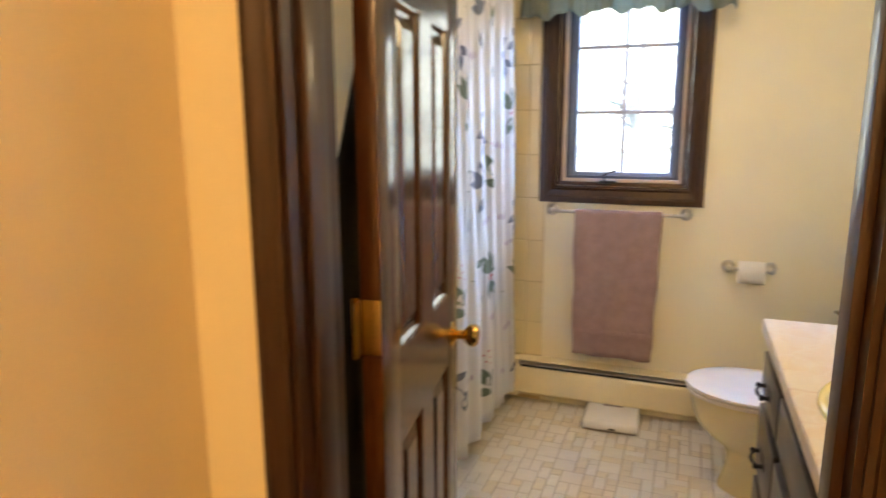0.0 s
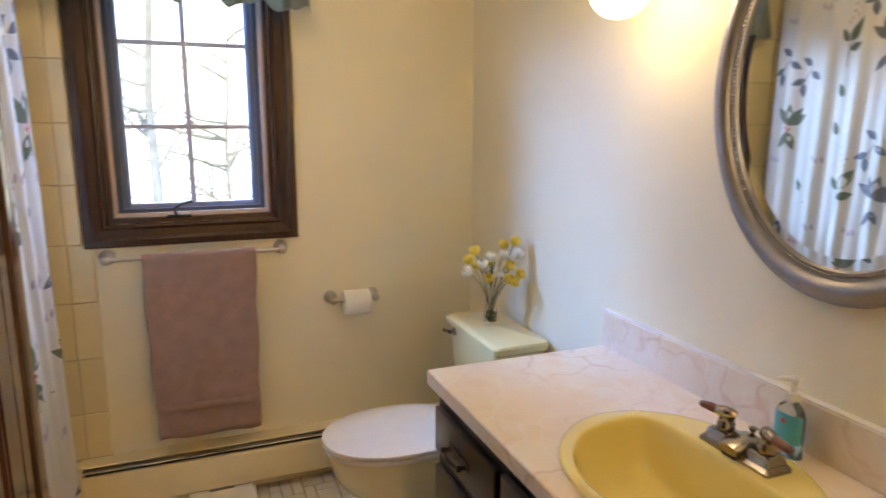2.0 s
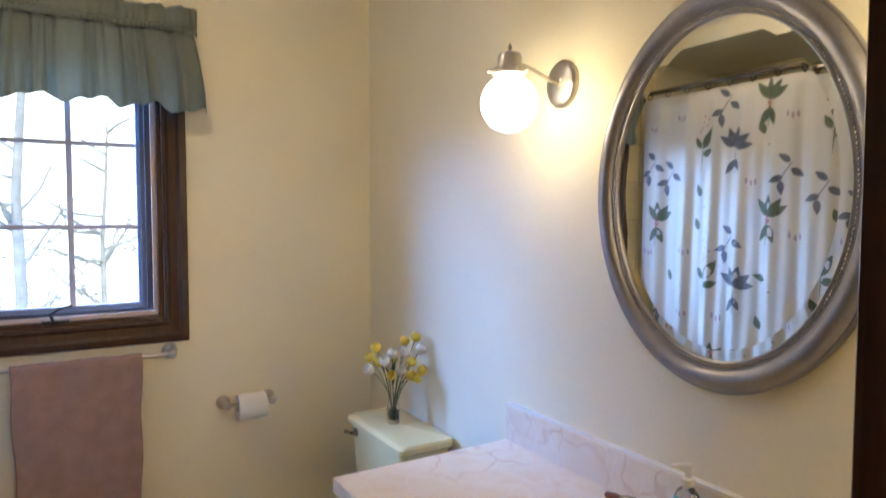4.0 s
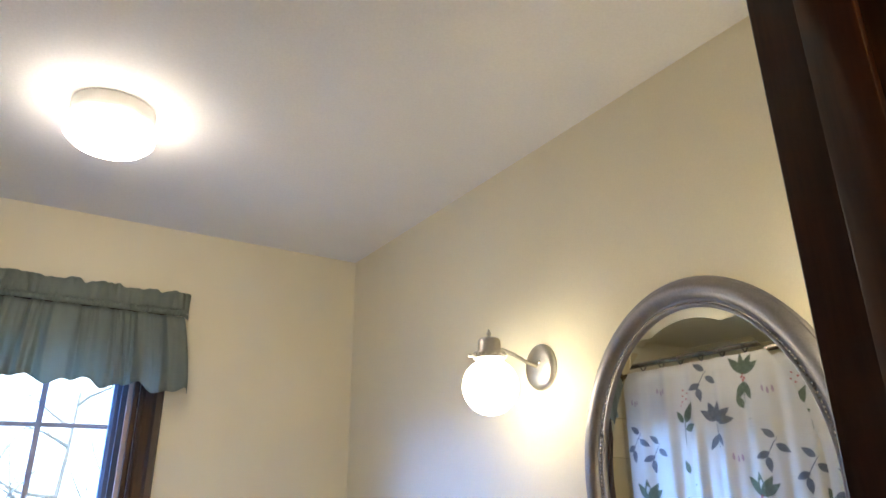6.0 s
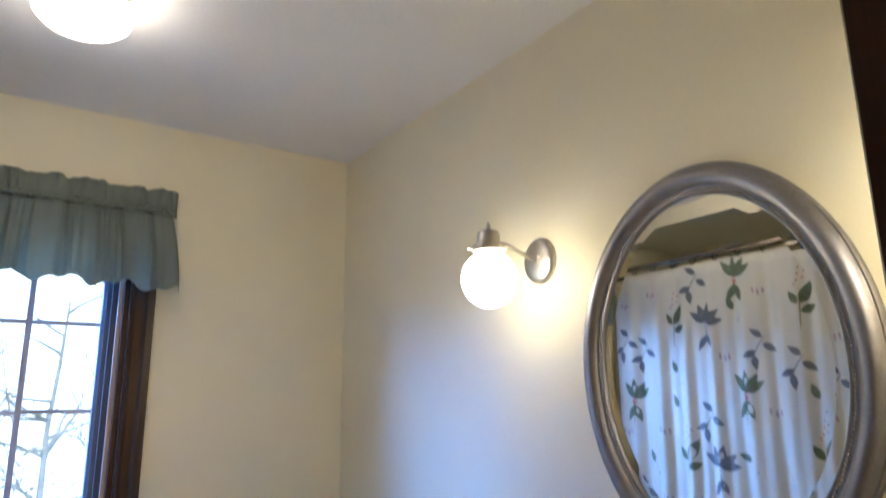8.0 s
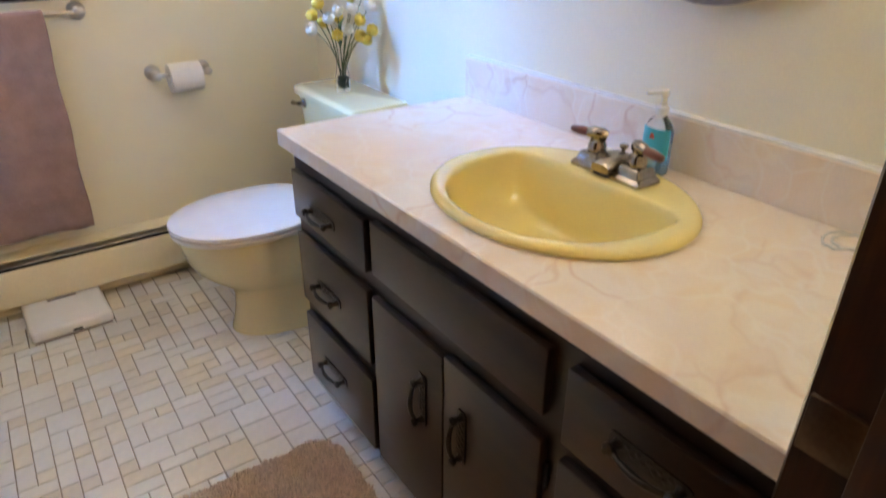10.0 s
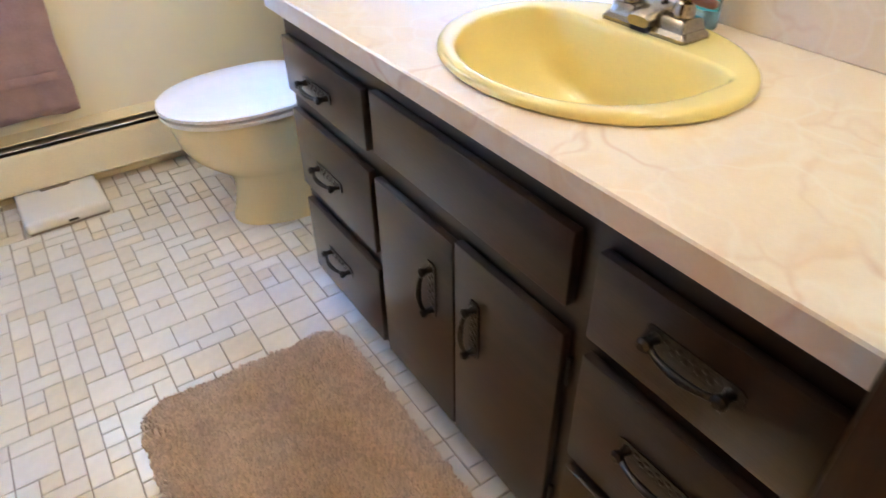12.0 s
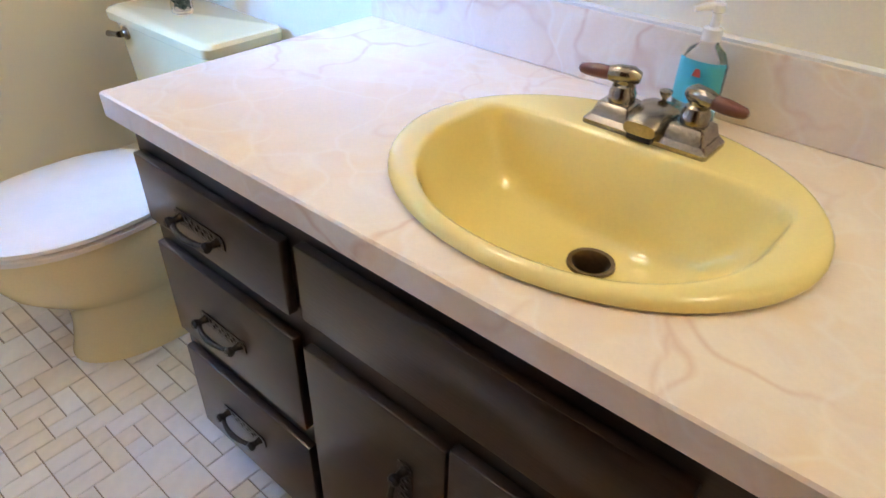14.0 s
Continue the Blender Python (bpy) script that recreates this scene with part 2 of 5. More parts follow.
RED = mat("red_ink", (0.7, 0.12, 0.08), rough=0.4)
HANDLEWOOD = mat("red_brown_lever_wood", (0.19, 0.055, 0.04), rough=0.3, vary=0.25, scale=40, stretch=(1, 0.2, 1), coat=0.3)
# bark colour carries the pale blue haze of glaring daylight
BARK = mat("glare_paled_bark", (0.52, 0.6, 0.7), rough=0.9, vary=0.3, scale=12, bump=0.5)
GRASS = mat("winter_ground", (0.3, 0.36, 0.2), rough=0.95, vary=0.4, scale=3, bump=0.5)
GREYPLASTIC = mat("grey_display_plastic", (0.3, 0.26, 0.24), rough=0.3)


# ---------- mesh helpers ----------
def mesh_of(bm, name, mats, smooth=False):
    me = bpy.data.meshes.new(name)
    bmesh.ops.recalc_face_normals(bm, faces=bm.faces)
    bm.to_mesh(me)
    bm.free()
    for m in mats if isinstance(mats, (list, tuple)) else [mats]:
        me.materials.append(m)
    if smooth:
        me.shade_smooth()
        me.set_sharp_from_angle(angle=radians(40))
    return me


def part(name, bm, material, parent, label="", smooth=True):
    ob = new(name, mesh_of(bm, name, material, smooth))
    ob.parent = parent
    return tagged(ob, label)


def thing(name, label, category, m=None, group="", kind=""):
    ob = new(name)
    if m is not None:
        ob.matrix_world = m
    return tagged(ob, label, category, group, kind)


def single(name, bm, material, label, category, group="", kind="", smooth=True):
    return tagged(new(name, mesh_of(bm, name, material, smooth)), label, category, group, kind)


def structure(name, bm, material, label, category, smooth=False):
    return single(name, bm, material, label, category, kind="structure", smooth=smooth)


def box(x0, y0, z0, x1, y1, z1, bevel=0.0, bm=None, segments=2):
    out = bm or bmesh.new()
    tmp = bmesh.new()
    bmesh.ops.create_cube(tmp, size=1)
    for v in tmp.verts:
        v.co = Vector(((x0 + x1) / 2 + v.co.x * (x1 - x0), (y0 + y1) / 2 + v.co.y * (y1 - y0), (z0 + z1) / 2 + v.co.z * (z1 - z0)))
    if bevel:
        bmesh.ops.bevel(tmp, geom=list(tmp.edges), offset=bevel, segments=segments, affect="EDGES", profile=0.5)
    return join(out, tmp)


def join(out, tmp, m=None, slot=None):
    """Adds tmp's faces to out and frees tmp."""
    vs = {}
    for v in tmp.verts:
        vs[v] = out.verts.new(m @ v.co if m is not None else v.co)
    for f in tmp.faces:
        try:
            g = out.faces.new([vs[v] for v in f.verts])
            g.material_index = f.material_index if slot is None else slot
        except ValueError:
            pass
    tmp.free()
    return out


def loft(rings, cap0=True, cap1=True, closed=True, bm=None):
    """Skins rings of equally many points."""
    out = bm or bmesh.new()
    rows = [[out.verts.new(p) for p in r] for r in rings]
    n = len(rows[0])
    for a, b in zip(rows, rows[1:]):
        for i in range(n if closed else n - 1):
            out.faces.new((a[i], a[(i + 1) % n], b[(i + 1) % n], b[i]))
    if closed and cap0:
        out.faces.new(list(reversed(rows[0])))
    if closed and cap1:
        out.faces.new(rows[-1])
    return out


def lathe(profile, n=28, m=None, bm=None, cap0=True, cap1=True):
    """Turns (radius, height) pairs about z."""
    rings = [[(m or Matrix()) @ Vector((r * math.cos(2 * math.pi * i / n), r * math.sin(2 * math.pi * i / n), h)) for i in range(n)] for r, h in profile]
    return loft(rings, cap0, cap1, bm=bm)


def tube(points, radius, n=10, bm=None):
    """A round bar through points; radius is a number or one per point."""
    pts = [Vector(p) for p in points]
    rad = radius if isinstance(radius, (list, tuple)) else [radius] * len(pts)
    rings = []
    side = None
    for i, p in enumerate(pts):
        d = (pts[min(i + 1, len(pts) - 1)] - pts[max(i - 1, 0)]).normalized()
        if side is None:
            side = d.orthogonal().normalized()
        side = (side - d * side.dot(d)).normalized()
        up = d.cross(side)
        rings.append([p + (side * math.cos(2 * math.pi * k / n) + up * math.sin(2 * math.pi * k / n)) * rad[i] for k in range(n)])
    return loft(rings, bm=bm)


def wall_with_holes(axis, at, thick, lo, hi, z0, z1, holes, bm=None):
    """A wall across axis at its room face; holes are (lo, hi, z0, z1)."""
    out = bm or bmesh.new()
    cuts = sorted({lo, hi, *[v for h in holes for v in h[:2]]})
    for a, b in zip(cuts, cuts[1:]):
        spans = [(z0, z1)]
        for h in holes:
            if h[0] <= a + 1e-6 and h[1] >= b - 1e-6:
                spans = [s for s in ((z0, h[2]), (h[3], z1)) if s[1] - s[0] > 1e-4]
        for s0, s1 in spans:
            if axis == "y":
                box(a, at, s0, b, at + thick, s1, bm=out)
            else:
                box(at, a, s0, at + thick, b, s1, bm=out)
    bmesh.ops.remove_doubles(out, verts=out.verts, dist=1e-5)
    return out


# ---------- the place ----------
XR, YW, ZC = 1.265, 3.88, 2.452     # right wall, window wall, ceiling
XL, YD = -1.05, 1.628                # tub wall, door wall (room face)
YH, HX0, HX1, HY0 = 1.51, -0.147, 1.1, -1.3  # hall
JL, JR, DOORH = 0.014, 0.648, 2.04
WX0, WX1, WZ0, WZ1 = -0.115, 0.455, 1.087, 2.06  # window opening

structure("floor", box(XL - 0.1, YH, -0.08, XR + 0.1, YW + 0.2, -0.004), GROUT, "brown cement grout bed under the bathroom floor tiles", "floor")
structure("hall_floor", box(HX0 - 0.1, HY0 - 0.1, -0.08, HX1 + 0.1, YH, -0.002), mat("hall_oak_floor", (0.3, 0.17, 0.08), rough=0.35, vary=0.25, scale=6, stretch=(1, 6, 1)), "oak hall floor leading to the bathroom door", "floor")
structure("ceiling", box(XL - 0.1, YH, ZC, XR + 0.1, YW + 0.1, ZC + 0.1), CEILING, "white painted bathroom ceiling", "ceiling")
structure("hall_ceiling", box(HX0 - 0.1, HY0 - 0.1, ZC, HX1 + 0.1, YH, ZC + 0.1), CEILING, "white painted hall ceiling", "ceiling")
structure("wall_window", wall_with_holes("y", YW, 0.16, XL - 0.1, XR + 0.1, -0.08, ZC + 0.1, [(WX0, WX1, WZ0, WZ1)]), WALL, "cream painted wall with a casement window", "wall")
structure("wall_vanity", box(XR, YH, -0.08, XR + 0.1, YW, ZC + 0.1), WALL, "cream painted wall behind the vanity", "wall")
structure("wall_tub", box(XL - 0.1, YH, -0.08, XL, YW, ZC + 0.1), WALL, "cream painted wall along the bathtub", "wall")
structure("wall_tub_end", box(XL, 2.27, 0, -0.37, 2.35, 2.296), WALL, "cream partition wall at the end of the bathtub", "wall")
structure("wall_door", wall_with_holes("y", YH, YD - YH, XL, XR, -0.004, ZC, [(JL - 0.02, JR + 0.02, -0.004, DOORH)]), WALL, "cream painted wall with the bathroom doorway", "wall")
structure("hall_wall_left", box(HX0 - 0.1, HY0, -0.08, HX0, YH, ZC), HALLWALL, "warm cream painted hall wall", "wall")
structure("hall_wall_right", box(HX1, HY0, -0.08, HX1 + 0.1, YH, ZC), HALLWALL, "warm cream painted hall wall", "wall")
structure("hall_wall_back", box(HX0 - 0.1, HY0 - 0.1, -0.08, HX1 + 0.1, HY0, ZC), HALLWALL, "warm cream painted hall wall", "wall")
structure("soffit", box(XL, 2.27, 2.2965, -0.37, YW, ZC), WALL, "boxed-in cream soffit over the bathtub", "soffit")
structure("ground", box(-60, YW + 0.2, -3.2, 60, 90, -3.0), GRASS, "pale winter ground outside the window", "ground")


def casing(bm, x0, x1, y, out, z0, z1):
    """A moulded upright board on a wall: a thin inner edge, a hollow and a thicker outer edge."""
    w = x1 - x0
    prof = [(0, 0), (0, 0.010), (0.12, 0.014), (0.2, 0.009), (0.62, 0.012), (0.75, 0.018), (0.93, 0.018), (1, 0.014), (1, 0)]
    loft([[(x0 + w * u, y + out * d, z) for u, d in prof] for z in (z0, z1)], bm=bm)
    return bm


frame_1 = thing("door_frame_1", "dark stained wooden door frame with moulded casing", "door frame", kind="structure")
part("jamb", box(JL - 0.02, YH - 0.002, 0, JL, YD + 0.002, DOORH), WOOD, frame_1)
part("jamb", box(JR, YH - 0.002, 0, JR + 0.02, YD + 0.002, DOORH), WOOD, frame_1)
part("head", box(JL, YH - 0.002, DOORH - 0.02, JR, YD + 0.002, DOORH), WOOD, frame_1)
part("door_stop", box(JL, YH + 0.03, 0, JL + 0.012, YD - 0.04, DOORH - 0.02, 0.002), WOOD, frame_1)
part("door_stop", box(JR - 0.012, YH + 0.03, 0, JR, YD - 0.04, DOORH - 0.02, 0.002), WOOD, frame_1)
part("casing", casing(bmesh.new(), JL - 0.008, JL - 0.052, YH, -1, 0, DOORH + 0.06), WOOD, frame_1)
part("casing", casing(bmesh.new(), JR + 0.008, JR + 0.066, YH, -1, 0, DOORH + 0.06), WOOD, frame_1)
part("casing", casing(bmesh.new(), JR + 0.006, JR + 0.06, YD, 1, 0, DOORH + 0.06), WOOD, frame_1)
part("casing", casing(bmesh.new(), JL - 0.006, JL - 0.06, YD, 1, 0, DOORH + 0.06), WOOD, frame_1)
part("head_casing", box(JL - 0.052, YH - 0.016, DOORH + 0.001, JR + 0.066, YH, DOORH + 0.06, 0.004), WOOD, frame_1)
part("strike_plate", box(JR - 0.004, YD - 0.042, 0.872, JR + 0.001, YD + 0.006, 0.926, 0.002), BRONZE, frame_1, "aged bronze strike plate")

# the open door, hinged at the left jamb
DW, DT, DH = 0.60, 0.035, 2.0
door_m = pose(0.042, 1.702, 0.012, 0, 0, 90 + 8.4)
door_1 = thing("door_1", "glossy dark brown panelled wooden door, standing open", "door", door_m, kind="structure")
ST = 0.105
part("stile", box(0, 0, 0, ST, DT, DH, 0.002), DOORWOOD, door_1)
part("stile", box(DW - ST, 0, 0, DW, DT, DH, 0.002), DOORWOOD, door_1)
RAILS = ((0, 0.22), (0.80, 0.97), (1.56, 1.66), (1.86, DH))
CM = DW / 2
for a, b in RAILS:
    part("rail", box(ST, 0.0005, a, DW - ST, DT - 0.0005, b), DOORWOOD, door_1)
for a, b in ((0.22, 0.80), (0.97, 1.56), (1.66, 1.86)):
    part("mid_stile", box(CM - 0.045, 0.0008, a, CM + 0.045, DT - 0.0008, b), DOORWOOD, door_1)
    for x0, x1 in ((ST, CM - 0.045), (CM + 0.045, DW - ST)):
        bm = bmesh.new()
        for y, s in ((0.0, 1), (DT, -1)):
            rings = []
            for inset, depth in ((0, 0.002), (0.006, 0.003), (0.012, 0.011), (0.02, 0.012), (0.04, 0.004), (0.042, 0.003)):
                rings.append([(x0 + inset, y + s * depth, a + inset), (x1 - inset, y + s * depth, a + inset), (x1 - inset, y + s * depth, b - inset), (x0 + inset, y + s * depth, b - inset)])
            loft(rings, cap0=False, bm=bm)
        part("raised_panel", bm, DOORWOOD, door_1, smooth=False)
# knob on the near face (local -y side faces the walker after the turn)
for s, y in ((-1, 0.0), (1, DT)):
    km = pose(DW - 0.065, y, 0.862, 90 if s < 0 else -90)
    part("knob", lathe([(0.031, 0), (0.031, 0.004), (0.024, 0.008), (0.011, 0.014), (0.011, 0.03), (0.02, 0.036), (0.027, 0.046), (0.028, 0.056), (0.022, 0.064), (0.008, 0.067)], 28, km), BRASS, door_1, "polished brass door knob")
for z in (0.22, 1.045, 1.75):
    bm = box(-0.004, 0.001, z - 0.045, -0.0005, DT - 0.003, z + 0.045, 0.0015)
    part("hinge_leaf", bm, AGED, door_1, "brass hinge leaf")
    part("hinge_barrel", lathe([(0.006, z - 0.05), (0.006, z + 0.05)], 12, Matrix.Translation((-0.008, DT + 0.006, 0))), BRASS, door_1)
    part("hinge_leaf", box(-0.0285, DT - 0.002, z - 0.045, -0.004, DT + 0.001, z + 0.045, 0.0008), AGED, door_1, "brass hinge leaf")

# ---------- window ----------
window_1 = thing("window_1", "casement window with dark wood casing and white grid", "window", kind="structure")


def mitred(bm, x0, x1, z0, z1, y, prof, side=1):
    """A picture-frame moulding round a rectangle; prof is (outward, towards the room)."""
    rings = []
    for u, d in prof:
        rings.append([(x0 - u, y - d, z0 - u), (x1 + u, y - d, z0 - u), (x1 + u, y - d, z1 + u), (x0 - u, y - d, z1 + u)])
    return loft(rings, cap0=False, cap1=False, bm=bm)


CAS = [(0, -0.02), (0, 0.012), (0.010, 0.016), (0.02, 0.010), (0.045, 0.013), (0.055, 0.022), (0.074, 0.022), (0.079, 0.016), (0.079, 0.0005)]
part("casing", mitred(bmesh.new(), WX0, WX1, WZ0, WZ1, YW, CAS), WOOD, window_1, "dark stained wood casing", smooth=False)
part("jamb_liner", mitred(bmesh.new(), WX0 + 0.018, WX1 - 0.018, WZ0 + 0.018, WZ1 - 0.018, YW, [(0, -0.05), (0, -0.006), (0.017, -0.004), (0.017, -0.05)]), WOOD, window_1, smooth=False)
part("screen_frame", mitred(bmesh.new(), WX0 + 0.032, WX1 - 0.032, WZ0 + 0.032, WZ1 - 0.032, YW, [(0, -0.05), (0, -0.026), (0.013, -0.024), (0.013, -0.05)]), SCREEN, window_1, "tan metal screen frame", smooth=False)
part("window_frame", mitred(bmesh.new(), WX0 + 0.05, WX1 - 0.05, WZ0 + 0.045, WZ1 - 0.045, YW, [(0, -0.16), (0, -0.045), (0.04, -0.045), (0.04, -0.16)]), SASH, window_1, "sash frame in a dark backlit tone", smooth=False)
GX0, GX1, GZ0, GZ1 = WX0 + 0.075, WX1 - 0.075, WZ0 + 0.06, WZ1 - 0.06
part("sash", mitred(bmesh.new(), GX0, GX1, GZ0, GZ1, YW, [(0, -0.115), (0, -0.072), (0.012, -0.065), (0.026, -0.065), (0.026, -0.115)]), SASHBACKLIT, window_1, smooth=False)
XM = (GX0 + GX1) / 2
ROWZ = (1.422, 1.712)
bm = box(XM - 0.0095, YW + 0.078, GZ0, XM + 0.0095, YW + 0.09, GZ1, 0.002)
part("muntin", bm, MUNTIN, window_1)
for z in ROWZ:
    part("muntin", box(GX0, YW + 0.079, z - 0.008, GX1, YW + 0.089, z + 0.008, 0.002), MUNTIN, window_1)
zs = (GZ0, *ROWZ, GZ1)
for i in range(3):
    for a, b in ((GX0, XM), (XM, GX1)):
        p = part("pane", box(a + 0.001, YW + 0.092, zs[i] + 0.001, b - 0.001, YW + 0.096, zs[i + 1] - 0.001), PANE, window_1, smooth=False)
        p.visible_shadow = False
cr = part("crank", box(0.075, YW - 0.012, WZ0 + 0.012, 0.16, YW + 0.012, WZ0 + 0.028, 0.006), PEWTER, window_1, "dark metal window crank")
part("crank_handle", tube([(0.11, YW - 0.012, WZ0 + 0.026), (0.10, YW - 0.035, WZ0 + 0.05), (0.13, YW - 0.04, WZ0 + 0.068), (0.165, YW - 0.038, WZ0 + 0.076)], [0.006, 0.005, 0.004, 0.005], 8), PEWTER, cr)
part("latch", box(WX0 + 0.004, YW - 0.02, 1.86, WX0 + 0.02, YW + 0.005, 1.89, 0.004), NICKEL, window_1, "small metal sash latch")
single("sky_backdrop", box(-45, 13.9, -6, 45, 14.0, 40), SKYCARD, "bright overcast sky beyond the trees", "sky", kind="structure")


def tree(x, y, seed, height, lean):
    rnd = random.Random(seed)
    t = thing("tree", "bare winter tree outside the window, paled by daylight glare", "tree", group="bare trees outside")
    trunk, limbs, twigs = bmesh.new(), bmesh.new(), bmesh.new()
    pts = [Vector((x, y, -3.05))]
    for i in range(8):
        pts.append(pts[-1] + Vector((lean * 0.1 + rnd.uniform(-0.06, 0.06), rnd.uniform(-0.05, 0.05), height / 8)))
    tube(pts, [height * 0.0115 * (1 - i / 10) for i in range(9)], 9, trunk)
    for i in range(1, 26):
        k = rnd.uniform(0.25, 1) * 7.99
        p = pts[int(k)].lerp(pts[int(k) + 1], k % 1)
        d = Vector((rnd.choice((-1, 1)) * rnd.uniform(0.4, 1), rnd.uniform(-0.5, 0.5), rnd.uniform(0.0, 0.8))).normalized()
        br = [p]
        L = rnd.uniform(0.5, 1.4)
        for j in range(5):
            d = (d + Vector((rnd.uniform(-0.3, 0.3), rnd.uniform(-0.2, 0.2), rnd.uniform(-0.25, 0.3)))).normalized()
            br.append(br[-1] + d * L / 5)
        tube(br, [0.022 * (1 - j / 6.5) for j in range(6)], 6, limbs)
        for j in range(6):
            q = br[rnd.randint(1, 5)]
            e = (d + Vector((rnd.uniform(-1, 1), rnd.uniform(-0.6, 0.6), rnd.uniform(-0.8, 0.8)))).normalized()
            l2 = rnd.uniform(0.15, 0.5)
            tube([q, q + e * l2 * 0.5 + Vector((0, 0, rnd.uniform(-0.05, 0.05))), q + e * l2], [0.007, 0.005, 0.002], 4, twigs)
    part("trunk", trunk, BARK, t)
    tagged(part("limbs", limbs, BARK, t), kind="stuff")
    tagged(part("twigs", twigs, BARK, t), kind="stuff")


tree(-0.26, 8.5, 1, 7.5, 0.3)
tree(0.55, 9.8, 6, 5.6, 0.25)
tree(1.6, 10.5, 2, 7.5, -0.2)
tree(-1.9, 10.5, 3, 8, 0.1)
tree(2.9, 11.0, 4, 8, 0.0)
rnd = random.Random(8)
bm = bmesh.new()
for i in range(260):
    p = Vector((rnd.uniform(-3.0, 3.4), rnd.uniform(9.2, 12.5), rnd.uniform(-1.2, 1.2) + 0.45 * rnd.random()))
    d = Vector((rnd.uniform(-1, 1), rnd.uniform(-0.3, 0.3), rnd.uniform(-0.25, 0.75))).normalized()
    L, pts = rnd.uniform(0.4, 1.3), [p]
    for j in range(4):
        d = (d + Vector((rnd.uniform(-0.35, 0.35), 0, rnd.uniform(-0.3, 0.3)))).normalized()
        pts.append(pts[-1] + d * L / 4)
    tube(pts, [0.013, 0.011, 0.008, 0.006, 0.003], 4, bm)
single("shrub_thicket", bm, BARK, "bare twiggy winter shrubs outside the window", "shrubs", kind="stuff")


# ---------- cloth ----------
def wavy(u, z, amp, n, seed, drift=0.25):
    return amp * (math.sin(u * n + seed + drift * math.sin(z * 3 + seed)) + 0.5 * math.sin(u * n * 2.17 + seed * 2 + z * 0.8))


val = thing("window_valance", "sage green gathered cloth valance on a rod over the window", "curtain")


def valance_sheet(z_of, y_of, x0, x1, nx, nz, flare=0.0):
    rings = []
    for i in range(nx + 1):
        u = i / nx
        x = x0 + (x1 - x0) * u
        rings.append([(x + flare * (2 * u - 1) * math.sin(1.57 * k / nz), y_of(u, k / nz), z_of(u, k / nz)) for k in range(nz + 1)])
    return loft(rings, closed=False)


VX0, VX1 = -0.262, 0.578


def vend(u):
    """Draws the ends back to the wall."""
    e = min(u, 1 - u) * (VX1 - VX0)
    return 0.055 * max(0.0, 1 - e / 0.03) ** 2


def val_y(u, v):
    w = u + 0.018 * math.sin(u * 17) + 0.009 * math.sin(u * 41 + 1)
    wide = math.sin(w * 62 + 0.5 * math.sin(v * 3))
    fold = 0.016 * (abs(wide) ** 0.7 * math.copysign(1, wide)) + 0.008 * math.sin(w * 137 + 1.3 + 0.6 * v) + 0.007 * math.sin(w * 250 + v) * (1 - v) ** 2
    return min(YW - 0.008, YW - 0.07 + vend(u) - (0.4 + 0.6 * v) * fold - 0.02 * v)


def val_z(u, v):
    bottom = 1.84 + 0.012 * math.sin(u * 34) + 0.006 * math.sin(u * 71 + 1) + 0.015 * (abs(u - 0.45) * 2) ** 2 * -1
    return 2.096 + (bottom - 2.096) * v


skirt = part("skirt", valance_sheet(val_z, val_y, VX0 + 0.004, VX1 - 0.004, 320, 16, flare=0.034), VALANCE, val)
header = part("ruffle", valance_sheet(lambda u, v: 2.118 + v * (0.066 + 0.004 * math.sin(u * 29 + 2 * math.sin(u * 11)) + 0.003 * math.sin(u * 83 + 1) + 0.0015 * math.sin(u * 171)), lambda u, v: min(YW - 0.008, YW - 0.072 + vend(u) + wavy(u + 0.02 * math.sin(u * 19) + 0.012 * math.sin(u * 43 + 2), v, 0.0085 * (0.3 + v), 66, 1.0) + 0.003 * math.sin(u * 230 + 3 * math.sin(u * 17)) * (1 - v)), VX0, VX1, 260, 6), VALANCE, val)
pocket = part("rod_pocket", valance_sheet(lambda u, v: 2.096 + 0.023 * v, lambda u, v: min(YW - 0.008, YW - 0.076 + vend(u) - 0.008 * math.sin(math.pi * v) + 0.0022 * math.sin(u * 330 + 2 * math.sin(u * 40))), VX0, VX1, 300, 5), VALANCE, val)
for o, th in ((skirt, 0.0015), (header, 0.0015), (pocket, 0.0015)):
    md = o.modifiers.new("solid", "SOLIDIFY")
    md.thickness = th
part("rod", tube([(VX0 + 0.01, YW - 0.002, 2.107), (VX0 + 0.012, YW - 0.06, 2.107), (VX1 - 0.012, YW - 0.06, 2.107), (VX1 - 0.01, YW - 0.002, 2.107)], 0.006), WHITE, val)

# shower curtain on its rod
CX, CY0, CY1, CZ0, CZ1 = -0.30, 2.40, 3.76, 0.13, 2.055


def curtain_at(y, z):
    drop = 1 - (z - CZ0) / (CZ1 - CZ0)
    amp = 0.006 + 0.009 * drop
    return CX + wavy(y + 0.01 * math.sin(y * 9 + z), z, amp, 38, 0.7, 0.8) + 0.035 * drop


sc = thing("shower_curtain", "white shower curtain printed with leaves and berries", "curtain")
rings = []
for i in range(221):
    y = CY0 + (CY1 - CY0) * i / 220
    rings.append([(curtain_at(y, z), y, z + (0.006 * math.sin(y * 20) if k == 0 else 0)) for k, z in enumerate(np.linspace(CZ0, CZ1, 34))])
sheet = part("curtain_sheet", loft(rings, closed=False), CURTAIN, sc)
sheet.modifiers.new("solid", "SOLIDIFY").thickness = 0.001


